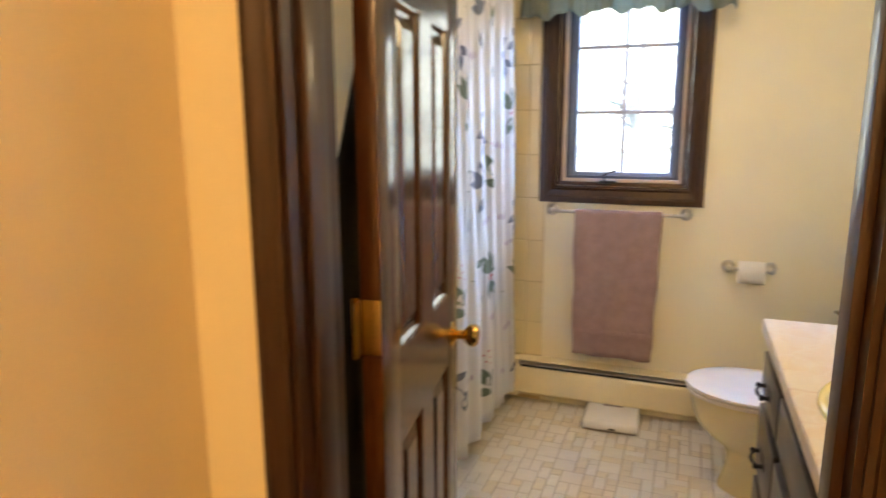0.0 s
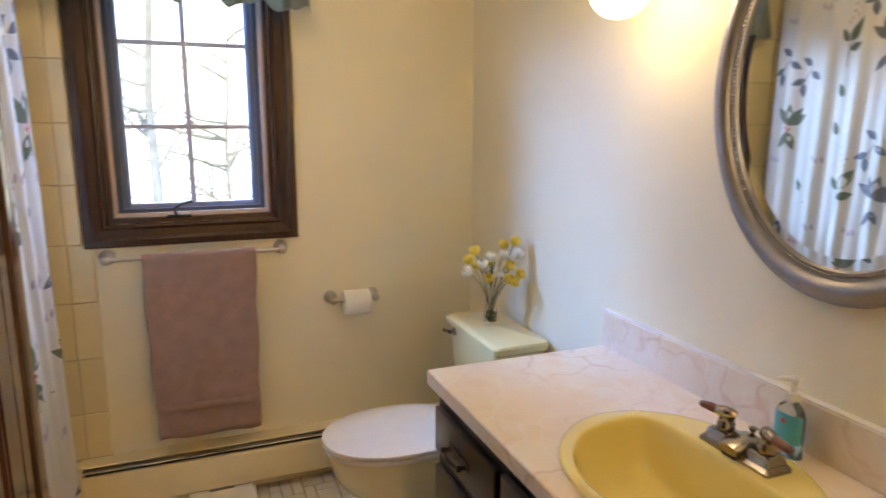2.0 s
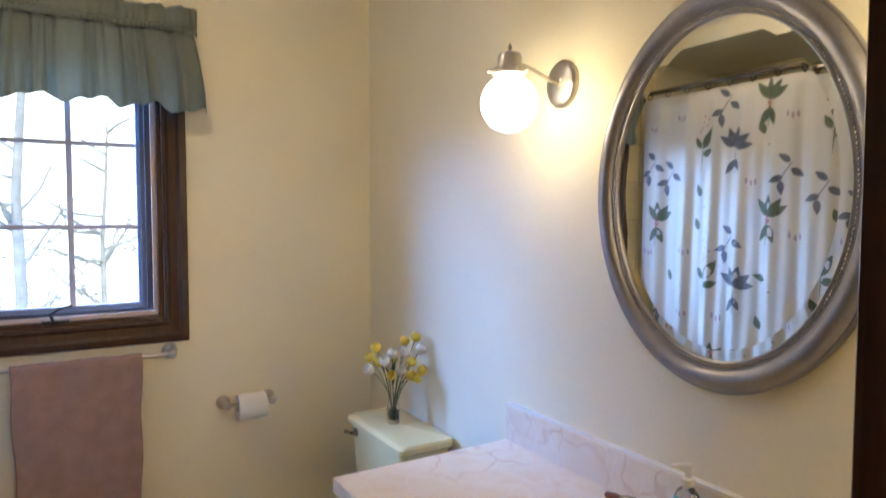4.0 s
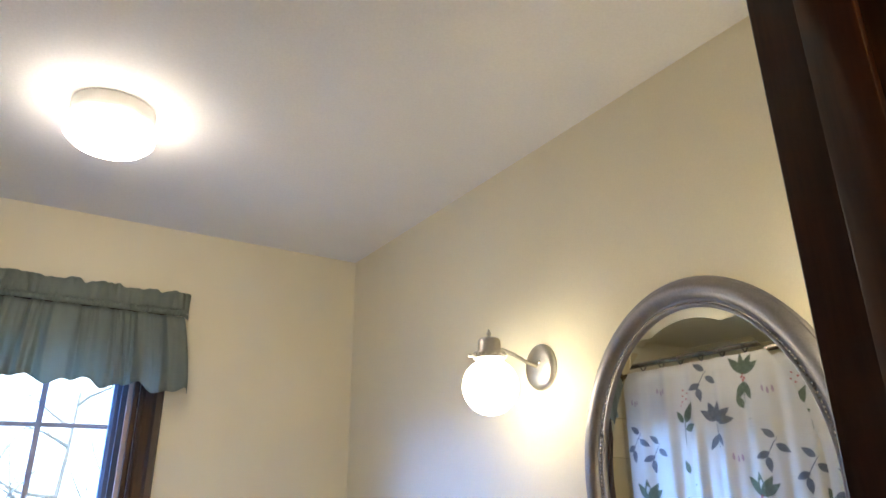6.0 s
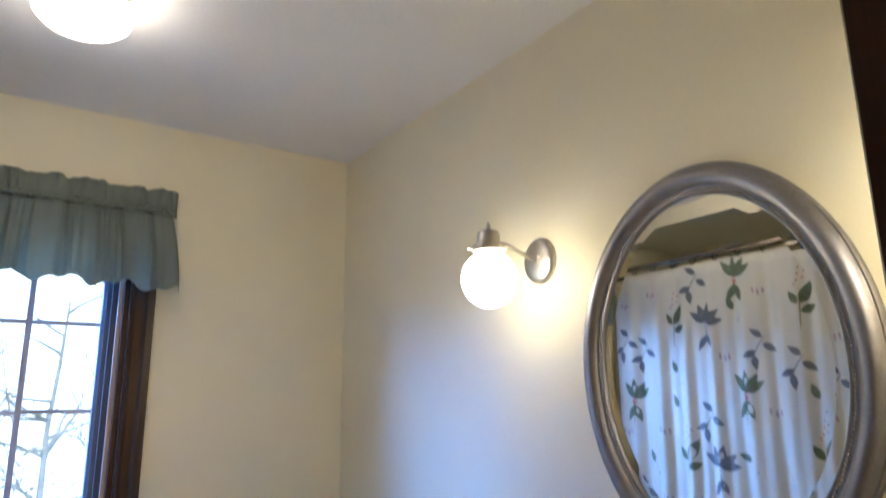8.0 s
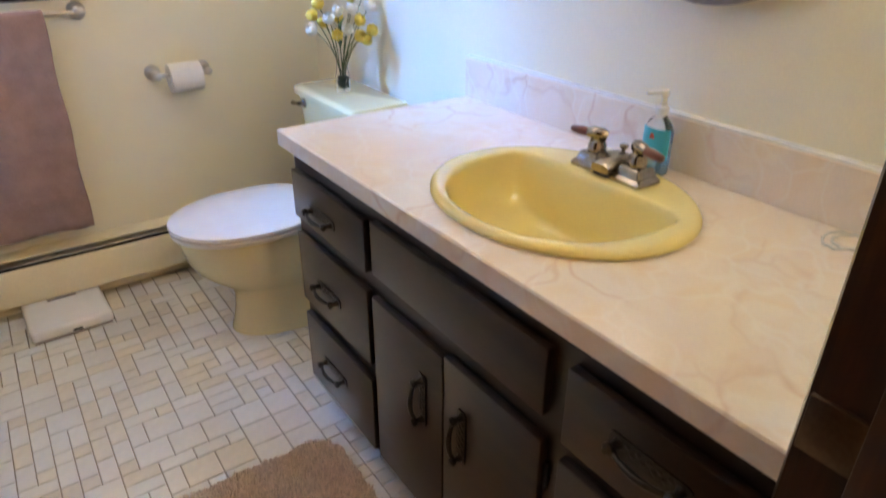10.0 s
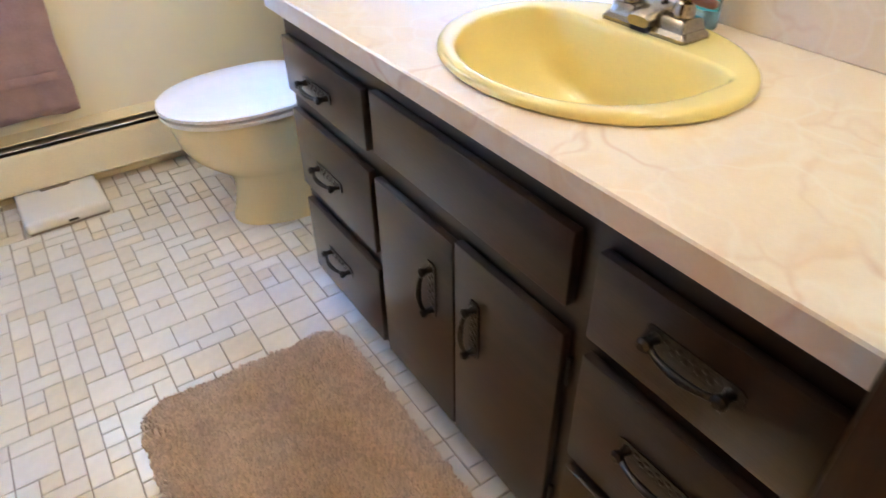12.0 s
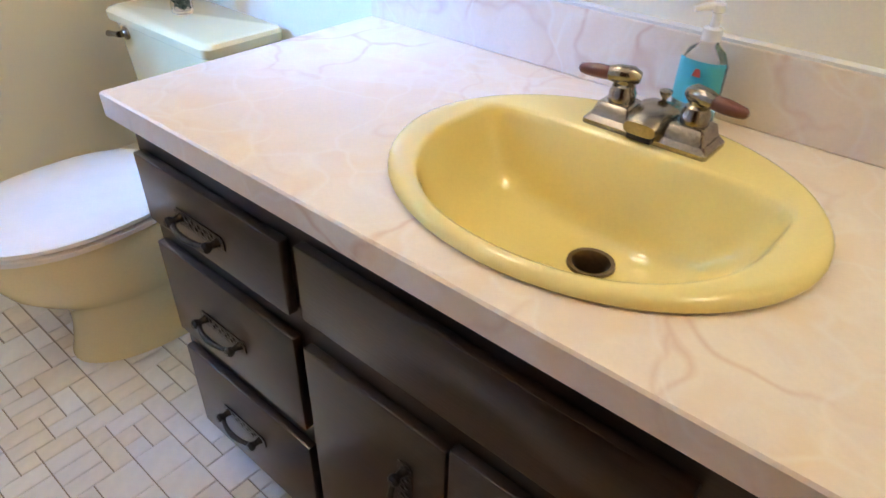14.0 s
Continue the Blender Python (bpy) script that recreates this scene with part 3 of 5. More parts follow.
def leaf(bm, y, z, ang, length, width, slot):
    """One printed leaf lying on the curtain."""
    c, s = math.cos(ang), math.sin(ang)
    n = 7
    left, right = [], []
    for i in range(n):
        u = i / (n - 1)
        w = width * math.sin(math.pi * min(1, u ** 0.8)) * 0.5 + 0.0003
        for lst, sg in ((left, 1), (right, -1)):
            a, b = u * length, sg * w
            yy, zz = y + c * a - s * b, z + s * a + c * b
            lst.append(bm.verts.new((curtain_at(yy, zz) + 0.0035, yy, zz)))
    for i in range(n - 1):
        f = bm.faces.new((left[i], left[i + 1], right[i + 1], right[i]))
        f.material_index = slot


def stem_line(bm, y0, z0, y1, z1, slot):
    ang = math.atan2(z1 - z0, y1 - y0)
    leaf(bm, y0, z0, ang, math.hypot(y1 - y0, z1 - z0), 0.004, slot)


def motif(kind, y, z, size=1.0):
    bm = bmesh.new()
    s = size
    if kind == 0:      # five-leaf blue sprig
        for a in (35, 70, 105, 145, 178):
            leaf(bm, y, z, radians(a), 0.085 * s, 0.036 * s, 1)
        stem_line(bm, y, z, y - 0.004, z - 0.12 * s, 1)
        leaf(bm, y - 0.002, z - 0.055 * s, radians(-55), 0.075 * s, 0.028 * s, 1)
        leaf(bm, y - 0.002, z - 0.05 * s, radians(-115), 0.06 * s, 0.024 * s, 1)
    elif kind == 1:    # green leaves with a red berry heart
        for a in (55, 90, 150, 125):
            leaf(bm, y, z, radians(a), 0.09 * s, 0.034 * s, 0)
        for a in (-60, -110):
            leaf(bm, y, z - 0.03 * s, radians(a), 0.08 * s, 0.032 * s, 0)
        for dy, dz in ((0, 0), (0.008, -0.012), (-0.006, -0.018), (0.004, -0.027)):
            leaf(bm, y + dy - 0.006, z + dz, 0, 0.013, 0.013, 3)
        stem_line(bm, y, z - 0.03, y + 0.01, z - 0.12 * s, 0)
    elif kind == 2:    # open blue sprig
        stem_line(bm, y - 0.03 * s, z + 0.03 * s, y + 0.03 * s, z - 0.05 * s, 1)
        for dy, dz, a in ((-0.02, 0.025, 35), (-0.02, 0.0, 215), (0.01, -0.03, -20), (0.02, -0.045, -95)):
            leaf(bm, y + dy * s, z + dz * s, radians(a), 0.06 * s, 0.028 * s, 1)
    elif kind == 3:    # single leaf and twig
        leaf(bm, y, z, radians(70 if int(z * 100) % 2 else 20), 0.06 * s, 0.028 * s, 0)
        stem_line(bm, y - 0.02, z - 0.05, y - 0.035, z - 0.045, 0)
    elif kind == 4:    # berries over two leaves
        leaf(bm, y, z, radians(120), 0.1 * s, 0.042 * s, 0)
        leaf(bm, y, z - 0.03 * s, radians(160), 0.06 * s, 0.034 * s, 0)
        leaf(bm, y + 0.01, z, radians(60), 0.06 * s, 0.028 * s, 0)
        stem_line(bm, y, z + 0.02, y + 0.008, z - 0.1 * s, 0)
        for dy, dz in ((-0.02, 0.1), (-0.005, 0.115), (0.0, 0.09), (-0.028, 0.125), (0.01, 0.075), (-0.01, 0.14)):
            leaf(bm, y + dy * s, z + dz * s, 0, 0.008, 0.008, 3)
    else:              # mauve buds
        for dy, dz in ((0, 0), (0.02, 0.01), (-0.018, 0.004)):
            leaf(bm, y + dy * s, z + dz * s, radians(85), 0.03 * s, 0.01 * s, 2)
    tagged(part("leaf_motif", bm, [LEAF_G, LEAF_B, LEAF_M, BERRY], sc, "green and blue printed leaves", smooth=False), kind="stuff")


PLAN = ((3.226, 1.776, 0), (3.203, 1.146, 0), (3.393, 1.78, 4), (2.783, 1.81, 4), (3.36, 1.16, 4), (2.756, 1.2, 4), (3.583, 1.669, 2), (2.98, 1.662, 2), (2.822, 1.578, 2), (3.244, 1.353, 2), (3.277, 1.98, 2),
        (3.05, 1.458, 1), (3.648, 1.435, 1), (3.064, 1.965, 1), (3.396, 1.552, 3), (3.085, 1.818, 3), (3.056, 1.18, 3), (3.479, 1.265, 5), (3.138, 1.593, 5), (3.514, 1.917, 5), (2.955, 1.867, 5), (2.932, 1.355, 5),
        (3.69, 0.69, 1), (3.69, 1.72, 2), (3.69, 0.97, 2), (3.69, 0.27, 2))
for y, z, k in PLAN:
    motif(k, y, z, 1.08)
rnd = random.Random(5)
placed = [(y, z) for y, z, k in PLAN]
for i in range(700):
    y, z = rnd.uniform(CY0 + 0.06, CY1 - 0.05), rnd.uniform(CZ0 + 0.12, CZ1 - 0.1)
    k = rnd.choice((0, 1, 2, 2, 3, 3, 4, 5, 5))
    near = 0.14 if k in (3, 5) else 0.2
    if all(math.hypot(y - a, z - b) > near for a, b in placed):
        motif(k, y, z, rnd.uniform(0.95, 1.1))
        placed.append((y, z))
rod = thing("shower_rod", "chrome shower curtain rod between the tiled walls", "curtain rod")
part("rod_tube", tube([(CX - 0.01, 2.35, 2.09), (CX - 0.01, YW, 2.09)], 0.0127, 16), CHROME, rod)
for y, s in ((YW - 0.001, -1), (2.351, 1)):
    part("flange", lathe([(0.03, 0), (0.028, 0.008), (0.016, 0.02)], 20, pose(CX - 0.01, y, 2.09, -90 * s)), CHROME, rod)
ring0 = None
for i in range(12):
    y = 2.46 + i * (3.735 - 2.46) / 11
    m = Matrix.Translation((CX - 0.01, y, 2.083))
    if ring0 is None:
        bm = tube([(0.021 * math.cos(a), 0.004 * math.sin(2 * a), 0.021 * math.sin(a) - 0.004) for a in np.linspace(0, 2 * math.pi, 17)[:-1]] + [(0.021, 0, -0.004)], 0.0028, 6)
        ring0 = single("curtain_ring", bm, PEWTER, "dark metal ring holding the shower curtain on its rod", "curtain ring", "curtain rings")
        ring0.matrix_world = m
    else:
        copy_thing(ring0, m)

# bathtub behind the curtain
tub = thing("bathtub", "yellow enamelled bathtub behind the shower curtain", "bathtub")
TX0, TX1, TY0, TY1 = XL, -0.365, 2.352, YW - 0.002


def rrect(x0, x1, y0, y1, r, z, n=6):
    pts = []
    for cx, cy, a0 in ((x1 - r, y1 - r, 0), (x0 + r, y1 - r, 90), (x0 + r, y0 + r, 180), (x1 - r, y0 + r, 270)):
        for i in range(n + 1):
            a = radians(a0 + 90 * i / n)
            pts.append((cx + r * math.cos(a), cy + r * math.sin(a), z))
    return pts


part("basin", loft([rrect(TX0, TX1, TY0, TY1, 0.004, 0), rrect(TX0, TX1, TY0, TY1, 0.004, 0.36), rrect(TX0, TX1 , TY0, TY1, 0.015, 0.385), rrect(TX0 + 0.06, TX1 - 0.07, TY0 + 0.09, TY1 - 0.09, 0.12, 0.385),
                   rrect(TX0 + 0.08, TX1 - 0.09, TY0 + 0.12, TY1 - 0.12, 0.12, 0.34), rrect(TX0 + 0.14, TX1 - 0.15, TY0 + 0.22, TY1 - 0.2, 0.12, 0.06)]), PALE, tub)

# ---------- baseboard heater ----------
bh = thing("baseboard_heater", "cream enamelled baseboard heater along the window wall", "heater")
HX = (-0.27, XR - 0.004)


def strip(prof, x0, x1, bm=None):
    return loft([[(x, y, z) for y, z in prof] for x in (x0, x1)], bm=bm)


YB = YW - 0.002
part("back_panel", strip([(YB, 0.02), (YB - 0.006, 0.02), (YB - 0.006, 0.222), (YB - 0.05, 0.216), (YB - 0.05, 0.219), (YB - 0.006, 0.232), (YB, 0.232)], *HX), CREAM, bh)
part("front_cover", strip([(YB - 0.058, 0.052), (YB - 0.062, 0.056), (YB - 0.062, 0.172), (YB - 0.054, 0.184), (YB - 0.05, 0.184), (YB - 0.058, 0.170), (YB - 0.058, 0.06), (YB - 0.045, 0.056), (YB - 0.045, 0.052)], *HX), CREAM, bh)
part("damper", strip([(YB - 0.054, 0.197), (YB - 0.05, 0.201), (YB - 0.02, 0.205), (YB - 0.02, 0.203), (YB - 0.05, 0.1985)], *HX), NICKEL, bh, "thin metal damper blade")
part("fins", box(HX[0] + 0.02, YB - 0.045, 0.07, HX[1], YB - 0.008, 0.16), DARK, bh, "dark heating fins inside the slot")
# thin dark sheet over the back panel paints the shade inside the slot
part("slot_shade", box(HX[0] + 0.003, YB - 0.0085, 0.165, HX[1], YB - 0.0065, 0.221), DARK, bh, "dark sheet standing in for shade in the slot")
part("end_cap", box(-0.362, YB - 0.064, 0.03, HX[0] + 0.001, YB, 0.10, 0.004), CREAM, bh)
part("end_cap", box(HX[0] - 0.05, YB - 0.0635, 0.098, HX[0] + 0.002, YB, 0.225, 0.004), CREAM, bh)

# ---------- towel bar, towel, paper holder ----------
tb = thing("towel_bar", "brushed nickel towel bar under the window", "towel bar")
BZ, BY = 0.972, YW - 0.06
for x in (-0.128, 0.467):
    part("post", lathe([(0.027, 0), (0.027, 0.004), (0.021, 0.012), (0.012, 0.02), (0.011, 0.05), (0.015, 0.058), (0.015, 0.068), (0.008, 0.073)], 24, pose(x, YW - 0.001, BZ, 90)), NICKEL, tb)
part("bar", tube([(-0.128, BY, BZ), (0.467, BY, BZ)], 0.008, 14), NICKEL, tb)
tw = thing("bath_towel", "mauve terry towel folded over the towel bar", "towel")
rings = []
for i in range(61):
    u = i / 60
    row = []
    for k in range(57):
        v = k / 56
        if v < 0.46:
            t = v / 0.46
            z = 0.345 + (BZ - 0.345) * t
            y = BY + 0.016 + 0.004 * (1 - t)
        elif v < 0.54:
            a = math.pi * (v - 0.46) / 0.08
            z, y = BZ + 0.014 * math.sin(a), BY + 0.016 * math.cos(a)
        else:
            t = 1 - (v - 0.54) / 0.46
            z = 0.297 + (BZ - 0.297) * t
            y = BY - 0.016 - 0.014 * (1 - t) - (0.003 if 0.10 < t < 0.22 else 0.0)
        s = 0.5 + (u - 0.5) * (0.925 + 0.075 * min(1, abs(z - 0.3) / 0.68))
        x = -0.016 + 0.384 * s + 0.003 * math.sin(z * 22)
        row.append((x, y + 0.004 * math.sin(u * 17 + z * 4) * (1.2 - (z - 0.3)), z + (0.004 * math.sin(u * 13) if k in (0, 56) else 0)))
    rings.append(row)
t1 = part("cloth", loft(rings, closed=False), TOWEL, tw)
t1.modifiers.new("solid", "SOLIDIFY").thickness = 0.009
part("hem_band", box(0.004, BY - 0.0395, 0.405, 0.348, BY - 0.0355, 0.43, 0.001), mat("flat_woven_band", (0.4, 0.25, 0.22), rough=0.8, vary=0.15, scale=40, bump=0.3), tw, "flat woven band near the hem")

tp = thing("paper_holder", "brushed nickel toilet paper holder on the wall", "paper holder")
PZ = 0.756
for x in (0.652, 0.82):
    part("post", lathe([(0.026, 0), (0.026, 0.004), (0.02, 0.011), (0.012, 0.02), (0.011, 0.055), (0.015, 0.062), (0.014, 0.075), (0.006, 0.079)], 24, pose(x, YW - 0.001, PZ, 90)), NICKEL, tp)
part("spindle", tube([(0.652, YW - 0.065, PZ), (0.82, YW - 0.065, PZ)], 0.007, 10), NICKEL, tp)
roll = single("toilet_paper_roll", lathe([(0.02, -0.052), (0.047, -0.052), (0.048, -0.048), (0.048, 0.048), (0.047, 0.052), (0.02, 0.052), (0.02, -0.052)], 36, pose(0.742, YW - 0.065, PZ - 0.012, 0, 90), cap0=False, cap1=False), PAPER, "white roll of toilet paper on the holder", "toilet paper")

# ---------- bath scale ----------
bs = thing("bath_scale", "white square bathroom scale on the tiles by the heater", "scale", pose(0.2, 3.744, 0, 0, 0, 2))
part("body", box(-0.124, -0.125, 0.008, 0.124, 0.118, 0.05, 0.014, segments=3), WHITE, bs)
part("dial_window", box(-0.045, 0.062, 0.0495, 0.045, 0.1, 0.053, 0.001), GREYPLASTIC, bs, "grey dial window")
part("base", box(-0.116, -0.117, 0.003, 0.116, 0.11, 0.012), GREYPLASTIC, bs)
part("adjuster", box(-0.004, -0.128, 0.018, 0.026, -0.123, 0.026, 0.001), DARK, bs)
for x in (-0.1, 0.1):
    for y in (-0.095, 0.09):
        part("foot", lathe([(0.012, 0), (0.012, 0.006)], 12, Matrix.Translation((x, y, 0))), DARK, bs)

# ---------- toilet ----------
toilet = thing("toilet", "pale yellow porcelain toilet with a white closed seat", "toilet")
TYC = 3.357


def egg(x0, x1, hw, z, n=40, p=2.3):
    """An oval with a rounder front (low x) and a blunt back."""
    out = []
    c = x0 + (x1 - x0) * 0.52
    for i in range(n):
        a = 2 * math.pi * i / n
        ca, sa = math.cos(a), math.sin(a)
        rx = (x1 - c) if ca > 0 else (c - x0)
        e = 2 / (2.8 if ca > 0 else 2.1)
        out.append((c + rx * math.copysign(abs(ca) ** e, ca), TYC + hw * math.copysign(abs(sa) ** e, sa), z))
    return out


part("bowl", loft([egg(0.645, 1.08, 0.122, 0.0), egg(0.647, 1.08, 0.121, 0.012), egg(0.655, 1.07, 0.116, 0.03), egg(0.668, 1.06, 0.11, 0.09), egg(0.67, 1.05, 0.11, 0.13), egg(0.66, 1.05, 0.116, 0.158), egg(0.635, 1.05, 0.13, 0.182), egg(0.6, 1.05, 0.147, 0.21), egg(0.565, 1.05, 0.162, 0.245), egg(0.545, 1.05, 0.171, 0.285),
                   egg(0.533, 1.06, 0.176, 0.33), egg(0.526, 1.06, 0.179, 0.362), egg(0.528, 1.06, 0.177, 0.374), egg(0.535, 1.05, 0.172, 0.377)]), PALE, toilet)
part("shelf", box(0.97, TYC - 0.17, 0.28, 1.24, TYC + 0.19, 0.375, 0.02, segments=3), PALE, toilet)
part("seat", loft([egg(0.522, 0.98, 0.178, 0.3775), egg(0.511, 0.99, 0.187, 0.381), egg(0.510, 0.99, 0.188, 0.392), egg(0.516, 0.985, 0.183, 0.3955), egg(0.53, 0.97, 0.17, 0.396)]), SEAT, toilet, "white plastic seat")
part("lid", loft([egg(0.528, 0.975, 0.172, 0.3965), egg(0.526, 0.975, 0.174, 0.3995), egg(0.512, 0.986, 0.186, 0.4005), egg(0.508, 0.99, 0.189, 0.403), egg(0.509, 0.99, 0.188, 0.411), egg(0.525, 0.98, 0.176, 0.415), egg(0.6, 0.93, 0.12, 0.4185), egg(0.7, 0.85, 0.03, 0.419)]), SEAT, toilet, "white plastic lid, closed")
for dy in (-0.07, 0.07):
    part("seat_hinge", box(0.985, TYC + dy - 0.02, 0.38, 1.01, TYC + dy + 0.02, 0.412, 0.006), SEAT, toilet)
part("tank", loft([rrect(1.08, 1.242, TYC - 0.13, TYC + 0.225, 0.03, 0.376), rrect(1.066, 1.246, TYC - 0.148, TYC + 0.242, 0.03, 0.5), rrect(1.056, 1.249, TYC - 0.16, TYC + 0.255, 0.03, 0.684)]), PALE, toilet)
part("tank_lid", loft([rrect(1.05, 1.252, TYC - 0.168, TYC + 0.262, 0.022, 0.685), rrect(1.044, 1.254, TYC - 0.173, TYC + 0.267, 0.024, 0.69), rrect(1.043, 1.254, TYC - 0.174, TYC + 0.268, 0.024, 0.708), rrect(1.05, 1.251, TYC - 0.168, TYC + 0.262, 0.022, 0.716), rrect(1.062, 1.246, TYC - 0.158, TYC + 0.252, 0.02, 0.718)]), PALE, toilet)
lv = part("flush_lever", lathe([(0.016, 0), (0.016, 0.006), (0.008, 0.012), (0.008, 0.02)], 18, pose(1.058, 3.555, 0.664, 0, -90)), CHROME, toilet, "chrome flush lever")
part("lever_arm", tube([(1.036, 3.555, 0.664), (1.032, 3.572, 0.663), (1.03, 3.594, 0.66)], [0.007, 0.006, 0.008], 10), CHROME, lv)

# ---------- flowers on the tank ----------
fv = thing("flower_vase", "clear glass bud vase of yellow and white silk flowers", "vase", Matrix.Translation((1.148, 3.434, 0.7182)))
part("vase", lathe([(0.0, 0.0), (0.023, 0.0), (0.025, 0.004), (0.024, 0.05), (0.018, 0.075), (0.017, 0.1), (0.021, 0.125), (0.026, 0.145), (0.0245, 0.145), (0.0195, 0.124), (0.0155, 0.1), (0.0165, 0.075), (0.0225, 0.05), (0.023, 0.012), (0.0, 0.01)], 24, cap0=False, cap1=False), GLASS, fv, "clear glass vase")
rnd = random.Random(11)
bm = bmesh.new()
for i in range(40):
    a, r, z = rnd.uniform(0, 6.28), 0.018 * math.sqrt(rnd.random()), 0.016 + rnd.random() * 0.03
    t = bmesh.new()
    bmesh.ops.create_icosphere(t, subdivisions=1, radius=rnd.uniform(0.004, 0.006))
    join(bm, t, Matrix.Translation((r * math.cos(a), r * math.sin(a), z)))
tagged(part("pebbles", bm, PEBBLE, fv, "dark green glass pebbles"), kind="stuff")
HEADS = [(-0.075, 0.02, 0.24, 0), (-0.05, -0.04, 0.235, 1), (-0.035, 0.03, 0.215, 0), (-0.012, -0.02, 0.25, 1), (0.01, 0.03, 0.225, 0), (0.03, -0.03, 0.255, 1), (0.05, 0.01, 0.285, 0), (0.07, -0.04, 0.305, 0), (0.04, -0.055, 0.225, 0),
         (0.075, -0.06, 0.265, 1), (0.07, -0.07, 0.20, 0), (0.03, -0.06, 0.185, 0), (0.055, -0.05, 0.175, 0), (-0.03, -0.05, 0.19, 0), (-0.085, 0.0, 0.205, 1), (0.0, -0.05, 0.2, 1), (-0.055, 0.02, 0.27, 0)]
for x, y, z, w in HEADS:
    p0, p2 = Vector((rnd.uniform(-0.008, 0.008), rnd.uniform(-0.008, 0.008), 0.03)), Vector((x * 0.95, y * 0.9, z - 0.012))
    p1 = Vector((x * 0.25, y * 0.25, 0.15))
    pts = [p0.lerp(p1, t).lerp(p1.lerp(p2, t), t) for t in np.linspace(0, 1, 7)]
    fl = part("flower", tube(pts, 0.0014, 5), STEM, fv)
    bm = bmesh.new()
    up = (p2 - p1).normalized()
    q = up.to_track_quat("Z", "Y").to_matrix().to_4x4()
    for k in range(6):
        a = k * math.pi / 3
        rings = []
        for u in np.linspace(0, 1, 5):
            rr, h, hw = 0.005 + 0.0125 * math.sin(u * 2.5), u * 0.034, 0.0115 * math.sin(math.pi * (0.15 + 0.75 * u))
            rings.append([Matrix.Rotation(a, 4, "Z") @ Vector((rr, s * hw, h)) for s in (-1, 0, 1)])
        t = loft(rings, closed=False)
        join(bm, t, Matrix.Translation(p2) @ q)
    hd = part("blossom", bm, PETAL_W if w else PETAL_Y, fl, "white petals" if w else "yellow petals")
    hd.modifiers.new("solid", "SOLIDIFY").thickness = 0.001
bm = bmesh.new()
for i in range(14):
    a = rnd.uniform(0, 6.28)
    rings = [[(s * 0.007 * math.sin(math.pi * (0.1 + 0.85 * u)), u * 0.06, 0.012 * math.sin(u * 3)) for s in (-1, 0, 1)] for u in np.linspace(0, 1, 5)]
    join(bm, loft(rings, closed=False), Matrix.Translation((0, 0, 0.13 + rnd.random() * 0.05)) @ Matrix.Rotation(a, 4, "Z") @ Matrix.Rotation(radians(rnd.uniform(20, 70)), 4, "X"))
part("leaves", bm, STEM, fv, "dark green leaves")

# ---------- vanity ----------
VF, VY0, VY1 = 0.732, YD + 0.004, 2.874
van = thing("vanity_cabinet", "dark brown wooden vanity cabinet with drawers and doors", "cabinet")
part("face_frame", box(VF, VY0, 0.088, VF + 0.018, VY1, 0.764), CABINET, van, smooth=False)
part("side_panel", box(VF + 0.0185, VY1 - 0.016, 0.088, XR - 0.03, VY1, 0.764), CABINET, van, smooth=False)
part("side_panel", box(VF + 0.0185, VY0, 0.088, XR - 0.03, VY0 + 0.016, 0.764), CABINET, van, smooth=False)
part("bottom_panel", box(VF + 0.0185, VY0 + 0.0165, 0.088, XR - 0.03, VY1 - 0.0165, 0.1), CABINET, van, smooth=False)
part("toe_kick", box(VF + 0.06, VY0, 0.0, VF + 0.078, VY1 - 0.002, 0.0875), CABINET, van, smooth=False)
FT = 0.018


def bar_pull(parent, y, z, upright):
    """A pewter pull: a cast back plate, two knobbed posts and a bowed grip."""
    m = pose(VF - FT, y, z, 90 if upright else 0)
    bm = bmesh.new()
    out = []
    for s in (0, 1):
        t = [(-0.0005 - 0.002 * s, u, w) for u, w in ((-0.062, -0.008), (-0.056, -0.013), (0.056, -0.013), (0.062, -0.008), (0.062, 0.008), (0.056, 0.013), (-0.056, 0.013), (-0.062, 0.008))]
        out.append([m @ Vector(p) for p in t])
    loft(out, bm=bm)
    for i in range(9):
        t = bmesh.new()
        bmesh.ops.create_icosphere(t, subdivisions=1, radius=0.0045)
        join(bm, t, m @ Matrix.Translation((-0.002, -0.032 + i * 0.008, 0.004 * (-1) ** i)) @ Matrix.Diagonal((0.5, 1.2, 1.1, 1)))
    h = part("handle", bm, PEWTER, parent, "dark pewter pull")
    grip = [m @ Vector((-0.006 - 0.022 * math.sin(math.pi * (0.08 + 0.84 * t)) ** 0.6, -0.047 + 0.094 * t, -0.002)) for t in np.linspace(0, 1, 13)]
    part("grip", tube(grip, [0.0055, 0.0045, 0.0042, 0.0045, 0.005, 0.0053, 0.0055, 0.0053, 0.005, 0.0045, 0.0042, 0.0045, 0.0055], 10), PEWTER, h)
    for s in (-1, 1):
        bm = lathe([(0.008, 0.002), (0.006, 0.006), (0.0055, 0.014), (0.0085, 0.018), (0.009, 0.023), (0.005, 0.027)], 14, m @ Matrix.Translation((0, s * 0.047, 0)) @ pose(0, 0, 0, 0, -90))
        part("post", bm, PEWTER, h)


def front(name, y0, y1, z0, z1, pull=None):
    f = part(name, box(VF - FT, y0, z0, VF - 0.0005, y1, z1, 0.004, segments=2), CABINET, van)
    if pull:
        bar_pull(f, *pull)
    return f


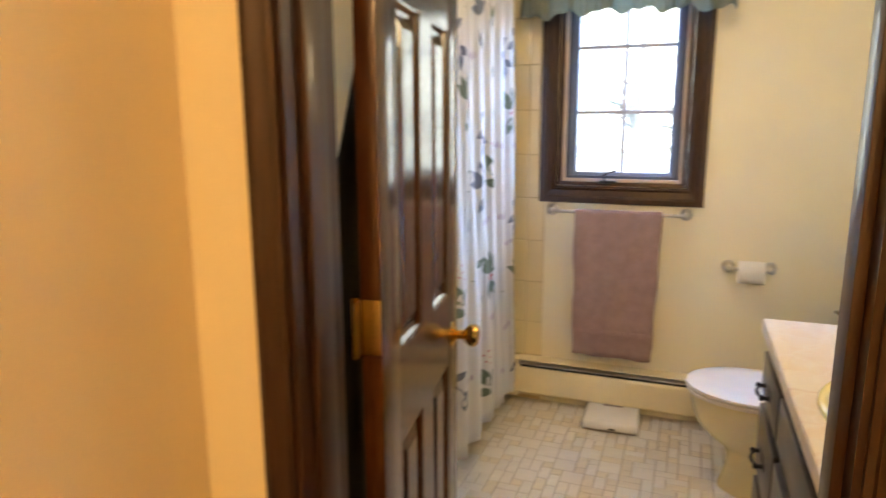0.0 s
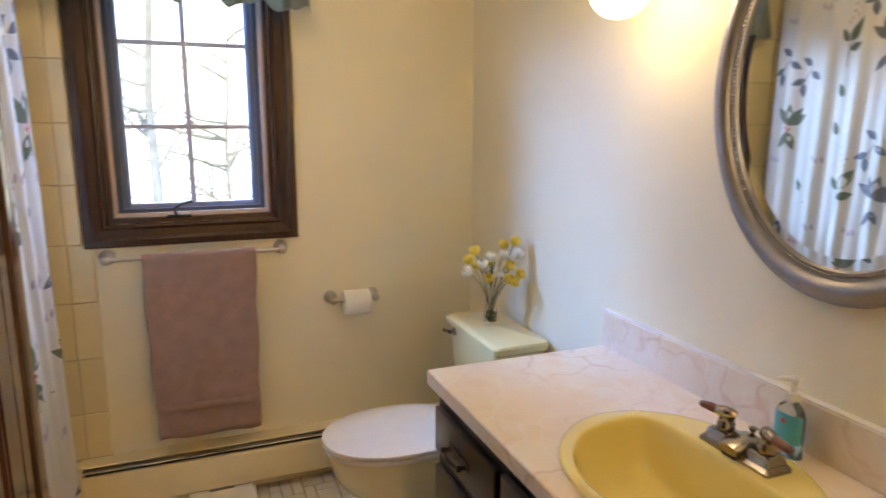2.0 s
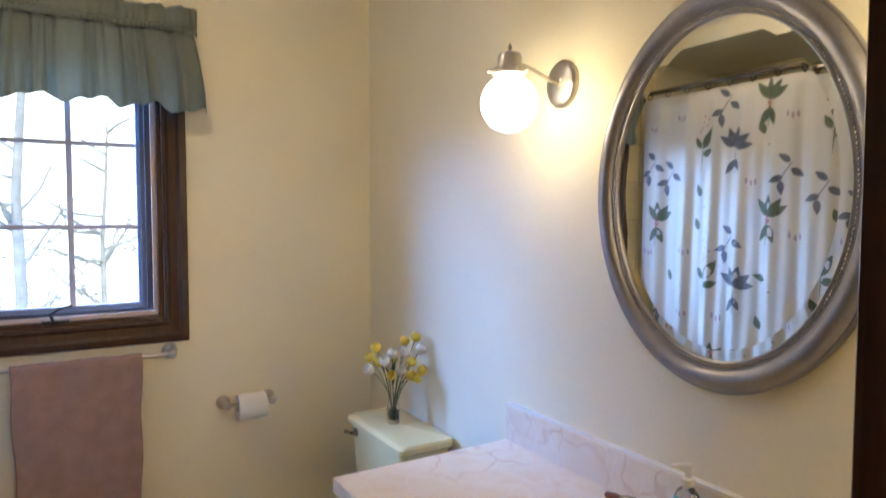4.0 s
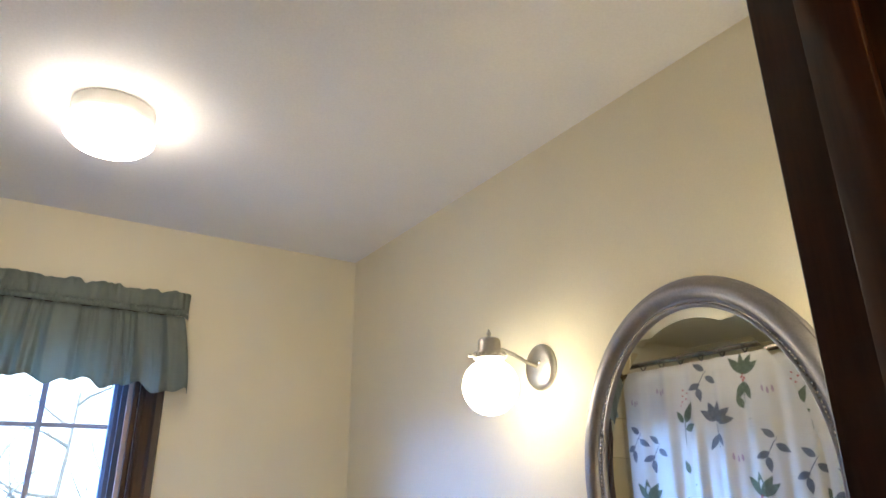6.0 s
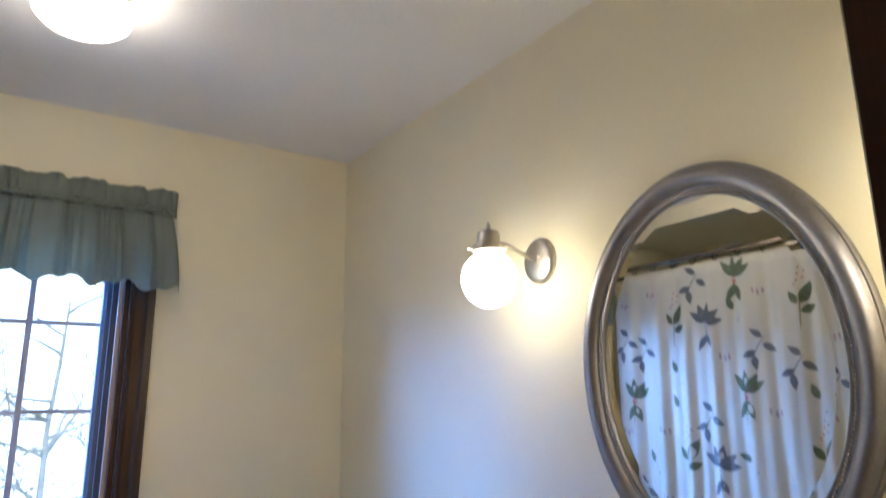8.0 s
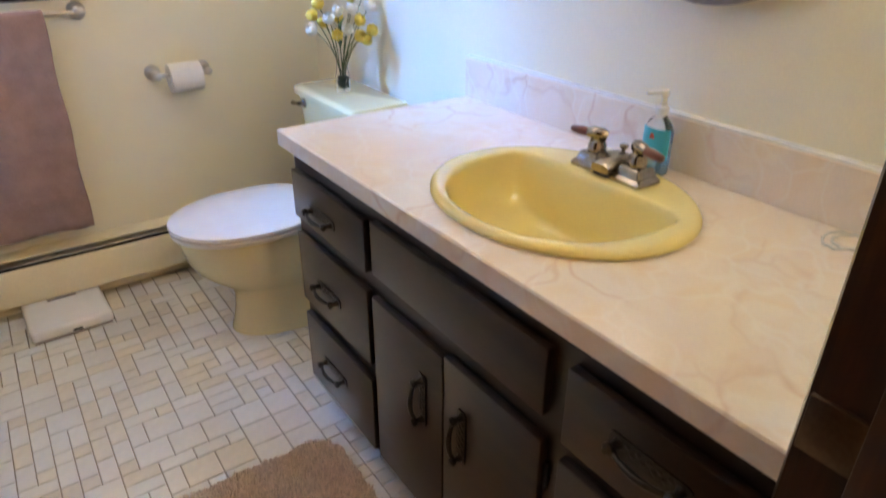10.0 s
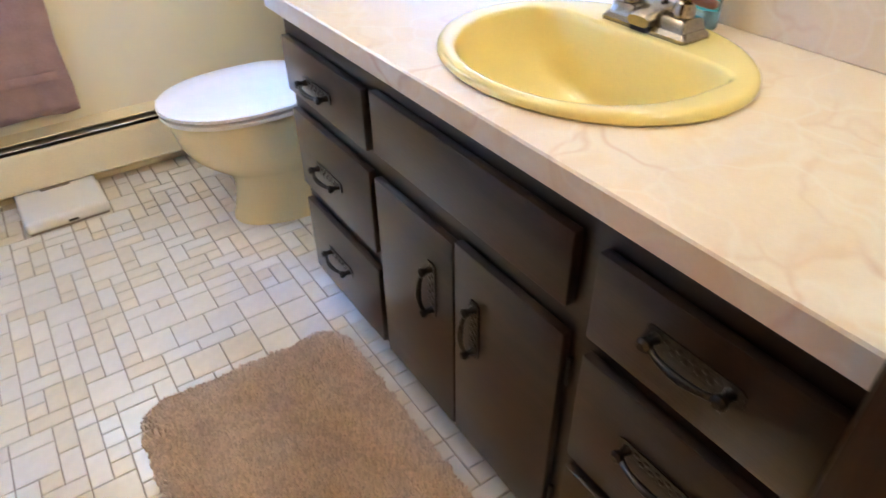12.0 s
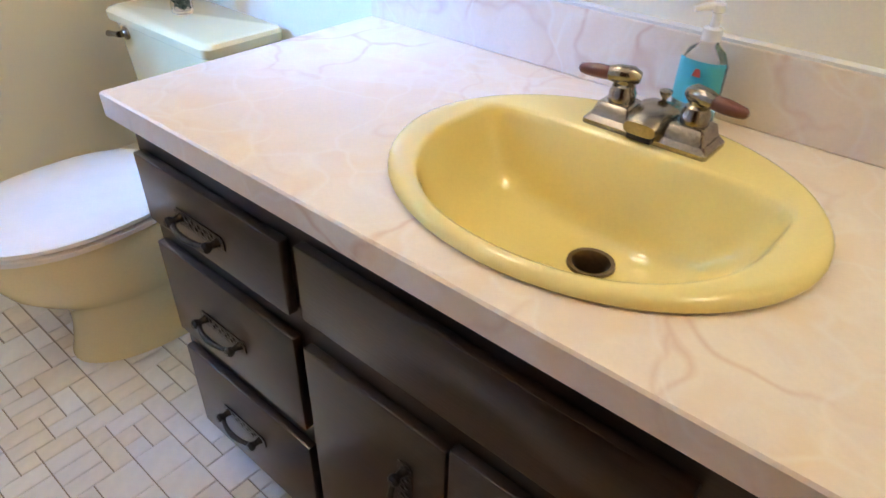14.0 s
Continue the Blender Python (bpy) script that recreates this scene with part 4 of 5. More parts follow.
for z0, z1, pz in ((0.595, 0.715, 0.648), (0.361, 0.553, 0.45), (0.11, 0.318, 0.22)):
    front("drawer_front", 2.508, 2.86, z0, z1, (2.7, pz, False))
front("false_front", 1.98, 2.48, 0.607, 0.725)
front("cabinet_door", 2.2325, 2.488, 0.11, 0.552, (2.297, 0.416, True))
front("cabinet_door", 1.977, 2.229, 0.11, 0.562, (2.17, 0.418, True))
for z0, z1, pz in ((0.588, 0.722, 0.668), (0.35, 0.557, 0.472), (0.11, 0.322, 0.23)):
    front("drawer_front", VY0 + 0.006, 1.942, z0, z1, (1.797, pz, False))
for z in (0.19, 0.49):
    part("hinge", box(VF - 0.008, 1.968, z - 0.028, VF - 0.0003, 1.976, z + 0.028, 0.002), PEWTER, van, "small dark metal hinge")

# worktop with the sink's cut-out
SX, SY, SA, SB, ZT = 0.966, 2.234, 0.216, 0.256, 0.803
wt = thing("vanity_worktop", "cream marble-look laminate worktop with backsplash", "worktop")
CXF, CYF = 0.7045, 2.893
N = 64


def hole(a, b, z):
    return [(SX + a * math.cos(2 * math.pi * i / N), SY + b * math.sin(2 * math.pi * i / N), z) for i in range(N)]


def border(z, inset=0.0):
    out = []
    x0, x1, y0, y1 = CXF + inset, XR - 0.002, VY0, CYF - inset
    for i in range(N):
        a = 2 * math.pi * i / N
        c, s = math.cos(a), math.sin(a)
        k = min(((x1 - SX) / c if c > 0 else (x0 - SX) / c) if abs(c) > 1e-9 else 1e9, ((y1 - SY) / s if s > 0 else (y0 - SY) / s) if abs(s) > 1e-9 else 1e9)
        out.append([SX + k * c, SY + k * s, z])
    for cx, cy in ((x0, y0), (x0, y1), (x1, y0), (x1, y1)):
        j = min(range(N), key=lambda i: math.hypot(out[i][0] - cx, out[i][1] - cy))
        out[j] = [cx, cy, z]
    for p in out:
        if p[0] < x0 + 0.001:
            p[0] += 0.008 * (CYF - p[1]) / 1.28
    return [tuple(p) for p in out]


bm = loft([hole(SA - 0.02, SB - 0.02, ZT - 0.038), border(ZT - 0.038), border(ZT - 0.003), border(ZT, 0.003), hole(SA - 0.02, SB - 0.02, ZT), hole(SA - 0.02, SB - 0.02, ZT - 0.038)], False, False)
bmesh.ops.remove_doubles(bm, verts=bm.verts, dist=1e-6)
part("slab", bm, MARBLE, wt, smooth=False)
part("backsplash", box(XR - 0.021, VY0, ZT + 0.0005, XR - 0.0015, CYF - 0.004, 0.9085, 0.002), MARBLE, wt, smooth=False)
part("caulk_line", box(XR - 0.02, VY0, 0.9087, XR - 0.001, CYF - 0.004, 0.913), WHITE, wt, "white caulk along the top edge", smooth=False)

# sink
sink = thing("sink", "yellow porcelain oval drop-in sink", "sink")


def dring(front, back, half, z, ox=0.0, oy=0.0, square=3.4):
    """A D: a round front (low x) and sides, and a nearly straight back with tight corners."""
    out = []
    for i in range(N):
        t = 2 * math.pi * i / N
        c, s = math.cos(t), math.sin(t)
        e = 2 / square if c > 0 else 2 / 2.15
        out.append((SX + ox + (back if c > 0 else front) * math.copysign(abs(c) ** e, c), SY + oy + half * math.copysign(abs(s) ** e, s), z))
    return out


DRX, DRY = 0.013, -0.012
bm = loft([hole(SA - 0.003, SB - 0.003, ZT + 0.0005), hole(SA, SB, ZT + 0.004), hole(SA - 0.001, SB - 0.001, ZT + 0.009), hole(SA - 0.005, SB - 0.005, ZT + 0.0135), hole(SA - 0.011, SB - 0.011, ZT + 0.0155), hole(SA - 0.017, SB - 0.02, ZT + 0.0155),
           dring(0.198, 0.1, 0.212, ZT + 0.0148, square=6), dring(0.194, 0.096, 0.208, ZT + 0.0135, square=6), dring(0.191, 0.0925, 0.205, ZT + 0.009, square=6), dring(0.188, 0.09, 0.202, ZT - 0.002, square=6), dring(0.178, 0.085, 0.193, ZT - 0.03, square=5.5), dring(0.163, 0.08, 0.178, ZT - 0.062, square=5), dring(0.138, 0.073, 0.152, ZT - 0.09, 0.002, square=4),
           dring(0.11, 0.064, 0.112, ZT - 0.11, 0.008, DRY * 0.5), dring(0.065, 0.047, 0.064, ZT - 0.119, 0.015, DRY), dring(0.026, 0.026, 0.026, ZT - 0.122, DRX, DRY)], False, False)
part("basin", bm, YELLOW, sink)
DZ = ZT - 0.122
part("drain_ring", lathe([(0.031, DZ + 0.002), (0.0305, DZ + 0.0065), (0.025, DZ + 0.006), (0.020, DZ - 0.003), (0.019, DZ - 0.05)], 28, Matrix.Translation((SX + DRX, SY + DRY, 0)), cap0=False, cap1=False), BRONZE, sink, "tarnished bronze drain ring")
part("drain_hole", lathe([(0.0195, DZ - 0.045), (0.0195, DZ - 0.043)], 24, Matrix.Translation((SX + DRX, SY + DRY, 0))), DARK, sink, "dark drain opening")

# faucet
FX, FY, FZ = 1.107, 2.232, 0.8185
fc = thing("faucet", "worn chrome two-handle faucet with wooden lever tips", "faucet")
part("base", loft([rrect(FX - 0.034, FX + 0.03, FY - 0.084, FY + 0.084, 0.006, FZ), rrect(FX - 0.034, FX + 0.03, FY - 0.084, FY + 0.084, 0.006, FZ + 0.006), rrect(FX - 0.026, FX + 0.024, FY - 0.078, FY + 0.078, 0.006, FZ + 0.014)]), CHROME, fc)
for s in (-1, 1):
    y = FY + s * 0.049
    v = part("valve", loft([rrect(FX - 0.03, FX + 0.027, y - 0.03, y + 0.03, 0.004, FZ + 0.005), rrect(FX - 0.023, FX + 0.021, y - 0.023, y + 0.023, 0.004, FZ + 0.028), rrect(FX - 0.02, FX + 0.018, y - 0.02, y + 0.02, 0.006, FZ + 0.03)]), CHROME, fc)
    part("stem", lathe([(0.0175, FZ + 0.028), (0.0175, FZ + 0.042), (0.0155, FZ + 0.045), (0.015, FZ + 0.05), (0.011, FZ + 0.053), (0.011, FZ + 0.058)], 22, Matrix.Translation((FX, y, 0))), CHROME, v)
    part("handle_hub", tube([(FX + 0.008, y - s * 0.016, FZ + 0.061), (FX + 0.003, y - s * 0.008, FZ + 0.063), (FX - 0.003, y + s * 0.01, FZ + 0.063), (FX - 0.005, y + s * 0.02, FZ + 0.062)], [0.008, 0.0125, 0.012, 0.0095], 12), CHROME, v)
    part("lever_tip", tube([(FX - 0.005, y + s * 0.0202, FZ + 0.062), (FX - 0.007, y + s * 0.034, FZ + 0.062), (FX - 0.009, y + s * 0.05, FZ + 0.061), (FX - 0.010, y + s * 0.058, FZ + 0.061), (FX - 0.0102, y + s * 0.061, FZ + 0.061)], [0.009, 0.0095, 0.008, 0.0065, 0.003], 12), HANDLEWOOD, v, "red-brown wooden lever tip")
sp = bmesh.new()
prof = [(FX + 0.018, FZ + 0.026), (FX + 0.004, FZ + 0.031), (FX - 0.014, FZ + 0.029), (FX - 0.032, FZ + 0.025), (FX - 0.043, FZ + 0.021)]
rings = []
for (x, z), hw, hh in zip(prof, (0.025, 0.026, 0.025, 0.023, 0.021), (0.022, 0.016, 0.013, 0.011, 0.008)):
    rings.append([(x, FY + hw * math.copysign(abs(math.cos(a)) ** 0.6, math.cos(a)), z - hh * 0.4 + hh * math.copysign(abs(math.sin(a)) ** 0.6, math.sin(a))) for a in np.linspace(0, 2 * math.pi, 17)[:-1]])
part("spout", loft(rings, bm=sp), CHROME, fc)
part("spout_mouth", box(FX - 0.0405, FY - 0.017, FZ + 0.0012, FX - 0.0335, FY + 0.017, FZ + 0.012, 0.002), DARK, fc, "dark opening under the spout")
part("pop_up_knob", lathe([(0.003, FZ + 0.03), (0.003, FZ + 0.04), (0.005, FZ + 0.043), (0.0085, FZ + 0.048), (0.0085, FZ + 0.051), (0.004, FZ + 0.053)], 14, Matrix.Translation((FX + 0.018, FY, 0))), CHROME, fc)

# soap bottle
sb = thing("soap_bottle", "clear pump bottle of blue soap beside the faucet", "bottle", Matrix.Translation((1.208, 2.222, ZT + 0.0005)) @ Matrix.Diagonal((1, 1, 1.05, 1)))


def orr(a, b, z, n=28):
    return [(a * math.cos(2 * math.pi * i / n), b * math.sin(2 * math.pi * i / n), z) for i in range(n)]


part("bottle", loft([orr(0.014, 0.028, 0), orr(0.017, 0.031, 0.004), orr(0.018, 0.032, 0.05), orr(0.0175, 0.031, 0.08), orr(0.014, 0.024, 0.095), orr(0.011, 0.012, 0.104), orr(0.011, 0.011, 0.112)]), GLASS, sb, "clear plastic bottle")
part("soap", loft([orr(0.0125, 0.026, 0.003), orr(0.0162, 0.03, 0.01), orr(0.0165, 0.0305, 0.05), orr(0.0163, 0.03, 0.07)]), BLUELIQ, sb, "pale blue liquid soap")
rings = []
for z in (0.03, 0.085):
    k = 1.0 if z < 0.05 else 0.98
    rings.append([(-0.0188 * k * math.cos(a), 0.0328 * k * math.sin(a), z) for a in np.linspace(-1.25, 1.25, 15)])
lb = part("label", loft(rings, closed=False), BLUE, sb, "blue label with a red mark")
part("label_mark", loft([[(-0.0195, -0.006, 0.066), (-0.0195, 0.006, 0.066)], [(-0.0195, -0.003, 0.076), (-0.0195, 0.003, 0.076)]], closed=False), RED, lb, "small red mark")
pm = part("pump", lathe([(0.0125, 0.108), (0.0125, 0.122), (0.006, 0.124), (0.005, 0.14), (0.009, 0.142), (0.009, 0.15), (0.006, 0.153)], 18), WHITE, sb, "white pump head")
part("nozzle", tube([(0, 0, 0.148), (-0.015, 0.012, 0.148), (-0.026, 0.021, 0.145)], [0.005, 0.0045, 0.0035], 8), WHITE, pm)

# loose white cord on the worktop near the door
cord = [(1.2 + 0.03 * math.cos(a * 1.0) * (1 + 0.3 * math.sin(a * 0.4)), 1.86 + 0.022 * math.sin(a) - 0.002 * a, ZT + 0.0035 + 0.0012 * (k % 3)) for k, a in enumerate(np.linspace(0, 11, 40))]
single("cord_loop", tube(cord, 0.0022, 6), WHITE, "thin white cord coiled on the worktop", "cord")

# ---------- mirror ----------
MY, MZ, MA, MB = 2.197, 1.516, 0.324, 0.405
mi = thing("oval_mirror", "oval mirror in a silver frame with small beads", "mirror")


def oval(a, b, d, n=96):
    return [(XR - d, MY + a * math.cos(2 * math.pi * i / n), MZ + b * math.sin(2 * math.pi * i / n)) for i in range(n)]


prof = [(0.004, 0.001), (0.004, 0.014), (0, 0.018), (0, 0.024), (0.003, 0.028), (0.006, 0.0285), (0.008, 0.031), (0.013, 0.038), (0.02, 0.043), (0.028, 0.0445), (0.036, 0.043), (0.043, 0.038), (0.047, 0.033), (0.0485, 0.0285), (0.0515, 0.028),
        (0.053, 0.027), (0.0585, 0.027), (0.0595, 0.030), (0.0625, 0.0305), (0.065, 0.028), (0.066, 0.022)]
part("frame", loft([oval(MA - u, MB - u, d) for u, d in prof], False, False), SILVER, mi, "brushed silver oval frame")
part("backing", loft([oval(MA - 0.01, MB - 0.01, 0.0012), oval(MA - 0.01, MB - 0.01, 0.016)]), DARK, mi)
bm = bmesh.new()
nb = 250
for i in range(nb):
    a = 2 * math.pi * i / nb
    t = bmesh.new()
    bmesh.ops.create_icosphere(t, subdivisions=2, radius=0.0032)
    join(bm, t, Matrix.Translation((XR - 0.0285, MY + (MA - 0.0558) * math.cos(a), MZ + (MB - 0.0558) * math.sin(a))))
tagged(part("beading", bm, BEAD, mi, "ring of small silver beads"), kind="stuff")
part("glass", loft([oval(MA - 0.087, MB - 0.087, 0.0235), oval(0.05, 0.06, 0.0235)], False, True), MIRROR, mi, "clear mirror glass", smooth=False)
part("bevel", loft([oval(MA - 0.0655, MB - 0.0655, 0.0231), oval(MA - 0.087, MB - 0.087, 0.0235)], False, False), MIRROR, mi, "bevelled mirror edge", smooth=False)


# ---------- lamps ----------
def sconce(y):
    s = thing("wall_sconce", "nickel wall sconce with a lit round opal globe", "wall lamp", Matrix.Translation((XR, y, 1.806)), "sconces beside the mirror")
    n = 32
    rings = []
    for k, d in ((1, 0.0005), (1, 0.006), (0.94, 0.012), (0.8, 0.017), (0.4, 0.02), (0.08, 0.021)):
        rings.append([(-d, 0.058 * k * math.cos(2 * math.pi * i / n), 0.062 * k * math.sin(2 * math.pi * i / n)) for i in range(n)])
    part("back_plate", loft(rings), NICKEL, s)
    part("plate_screw", lathe([(0.005, 0), (0.005, 0.004), (0.002, 0.006)], 10, pose(-0.019, -0.012, 0.01, 0, -90)), NICKEL, s)
    part("arm", tube([(-0.018, 0, 0), (-0.05, 0, 0.008), (-0.1, 0, 0.026), (-0.135, 0, 0.034), (-0.15, 0, 0.03)], 0.005, 10), NICKEL, s)
    cx = -0.176
    cap = part("fitter_cap", lathe([(0.034, 0.004), (0.042, 0.006), (0.0405, 0.022), (0.031, 0.024), (0.0295, 0.028), (0.0295, 0.05), (0.026, 0.057), (0.014, 0.062), (0.006, 0.063)], 32, Matrix.Translation((cx, 0, 0.0))), NICKEL, s)
    part("finial", lathe([(0.007, 0.062), (0.004, 0.066), (0.0065, 0.072), (0.004, 0.077), (0.0015, 0.083)], 12, Matrix.Translation((cx, 0, 0))), NICKEL, cap)
    bm = bmesh.new()
    for i in range(24):
        a = 2 * math.pi * i / 24
        t = lathe([(0.0035, 0), (0.0035, 0.004)], 8, Matrix.Translation((cx + 0.0405 * math.cos(a), 0.0405 * math.sin(a), 0.014)) @ Matrix.Rotation(a, 4, "Z") @ pose(0, 0, 0, 0, 90))
        join(bm, t)
    tagged(part("pierced_gallery", bm, NICKEL, cap, "pierced metal gallery"), kind="stuff")
    for i in range(3):
        a = 2 * math.pi * i / 3 + 0.5
        part("thumb_screw", tube([(cx + 0.04 * math.cos(a), 0.04 * math.sin(a), 0.015), (cx + 0.054 * math.cos(a), 0.054 * math.sin(a), 0.015)], [0.002, 0.005], 8), NICKEL, cap)
    g = bmesh.new()
    bmesh.ops.create_uvsphere(g, u_segments=32, v_segments=20, radius=0.071)
    for v in g.verts:
        v.co += Vector((cx, 0, -0.064))
    part("globe", g, GLOBE, s, "lit white opal glass globe")
    return s


sconce(2.676)
sconce(1.714)


def bowl_light(x, y, z, glass_mat, label):
    c = thing("ceiling_light", label, "ceiling light", Matrix.Translation((x, y, z)))
    part("base", lathe([(0.098, -0.001), (0.102, -0.004), (0.102, -0.04), (0.099, -0.046), (0.07, -0.046)], 40), WHITE, c, "pinkish white metal base")
    part("bowl", lathe([(0.1, -0.0465), (0.107, -0.056), (0.11, -0.07), (0.107, -0.089), (0.087, -0.108), (0.05, -0.121), (0.012, -0.125)], 40), glass_mat, c, "lit white opal glass bowl")


bowl_light(0.174, 3.07, ZC, CEILGLOBE, "small round ceiling light with a lit opal glass bowl")
bowl_light(0.5, -0.2, ZC, HALLGLOBE, "small round hall ceiling light with a lit opal bowl")

# ---------- robe behind the door ----------
rb = thing("bathrobe", "black cloth robe hanging on the back of the door", "robe", door_m)
rings = []
for z, cx, hw, dp in ((1.62, 0.24, 0.015, 0.02), (1.55, 0.23, 0.05, 0.035), (1.45, 0.215, 0.09, 0.05), (1.32, 0.19, 0.125, 0.06), (1.2, 0.16, 0.15, 0.07), (0.8, 0.16, 0.155, 0.075), (0.5, 0.16, 0.16, 0.08), (0.42, 0.16, 0.158, 0.078)):
    rings.append([(cx + hw * math.cos(a) * (1 + 0.05 * math.sin(5 * a + z)), DT + 0.006 + dp * (1 + math.sin(a)) * 0.5 * (1 + 0.15 * math.sin(9 * a + z * 2)), z) for a in np.linspace(0, 2 * math.pi, 49)[:-1]])
part("cloth", loft(rings), ROBE, rb)
part("hook", tube([(0.24, DT, 1.63), (0.24, DT + 0.03, 1.62), (0.24, DT + 0.04, 1.65)], 0.004, 8), BRASS, rb, "brass door hook")

# ---------- bath mat ----------
RX0, RX1, RY0, RY1 = 0.184, 0.69, 1.95, 2.722
mat_rug = thing("bath_mat", "tan shag bath mat with rounded corners on the tiles", "rug")
part("backing", loft([rrect(RX0 + 0.008, RX1 - 0.008, RY0 + 0.008, RY1 - 0.008, 0.07, 0.0005), rrect(RX0 + 0.004, RX1 - 0.004, RY0 + 0.004, RY1 - 0.004, 0.07, 0.009)]), RUG, mat_rug)
rnd = random.Random(3)
verts, faces = [], []
step = 0.0062
ny, nx = int((RY1 - RY0) / step), int((RX1 - RX0) / step)
for j in range(ny + 1):
    for i in range(nx + 1):
        x, y = RX0 + i * step + rnd.uniform(-0.002, 0.002), RY0 + j * step + rnd.uniform(-0.002, 0.002)
        dx, dy = max(RX0 + 0.075 - x, x - RX1 + 0.075, 0), max(RY0 + 0.075 - y, y - RY1 + 0.075, 0)
        if math.hypot(dx, dy) > 0.075:
            continue
        edge = min(x - RX0, RX1 - x, y - RY0, RY1 - y, 0.075 - math.hypot(dx, dy) if dx > 0 and dy > 0 else 1)
        lump = 0.55 * noise.noise(Vector((x * 22, y * 62, 0.3))) + 0.6 * noise.noise(Vector((x * 48, y * 48, 4.3)))
        h = (0.017 + 0.016 * lump + rnd.uniform(0, 0.004)) * (0.6 + 0.4 * min(1, max(0, edge) / 0.015))
        lx, ly = 0.006 * noise.noise(Vector((x * 15, y * 30, 5))) + rnd.uniform(-0.003, 0.003), 0.008 * noise.noise(Vector((x * 15, y * 30, 9))) + rnd.uniform(-0.003, 0.003)
        r, k = 0.0042, len(verts)
        a0 = rnd.uniform(0, 6.28)
        for q in range(3):
            a = a0 + q * 2.094
            verts.append((x + r * math.cos(a), y + r * math.sin(a), 0.006))
        for q in range(3):
            a = a0 + q * 2.094
            verts.append((x + lx + r * 0.75 * math.cos(a), y + ly + r * 0.75 * math.sin(a), 0.006 + h * 0.8))
        verts.append((x + lx * 1.3, y + ly * 1.3, 0.006 + h))
        for q in range(3):
            w = (q + 1) % 3
            faces += [(k + q, k + w, k + 3 + w, k + 3 + q), (k + 3 + q, k + 3 + w, k + 6)]
me = bpy.data.meshes.new("shag")
me.from_pydata(verts, [], faces)
me.materials.append(RUG)
me.shade_smooth()
pile = new("shag", me)
pile.parent = mat_rug
tagged(pile, "tufted tan pile", kind="stuff")

# ---------- wall tiles beside the window ----------
tile_wall = thing("wall_tiles", "yellow glazed wall tiles beside the bathtub", "tiles", kind="structure")
part("grout", box(-0.50, YW - 0.006, 0.0, -0.168, YW - 0.0005, 0.998), WGROUT, tile_wall, smooth=False)
part("grout", box(-0.50, YW - 0.006, 0.998, -0.199, YW - 0.0005, 2.06), WGROUT, tile_wall, smooth=False)
shared = {}


def piece(name, w, h, d, material, parent, m, bevel):
    key = (name, round(w, 4), round(h, 4), material.name)
    if key not in shared:
        bm = bmesh.new()
        loft([[(-w / 2, 0, -h / 2), (w / 2, 0, -h / 2), (w / 2, 0, h / 2), (-w / 2, 0, h / 2)], [(-w / 2, -d + bevel, -h / 2), (w / 2, -d + bevel, -h / 2), (w / 2, -d + bevel, h / 2), (-w / 2, -d + bevel, h / 2)],
              [(-w / 2 + bevel, -d, -h / 2 + bevel), (w / 2 - bevel, -d, -h / 2 + bevel), (w / 2 - bevel, -d, h / 2 - bevel), (-w / 2 + bevel, -d, h / 2 - bevel)]], bm=bm)
        shared[key] = mesh_of(bm, name, material)
    ob = new(name, shared[key])
    ob.parent = parent
    ob.matrix_world = m
    return ob


for r in range(10):
    z0, z1 = max(0.235, 0.406 + 0.2055 * (r - 1)), 0.406 + 0.2055 * r
    xr = -0.168 if z1 < 1.03 else -0.2
    for a, b in ((-0.25, xr), (-0.402, -0.25), (-0.498, -0.402)):
        piece("wall_tile", b - a - 0.003, z1 - z0 - 0.003, 0.009, WTILE, tile_wall, Matrix.Translation(((a + b) / 2, YW - 0.0008, (z0 + z1) / 2)), 0.002)

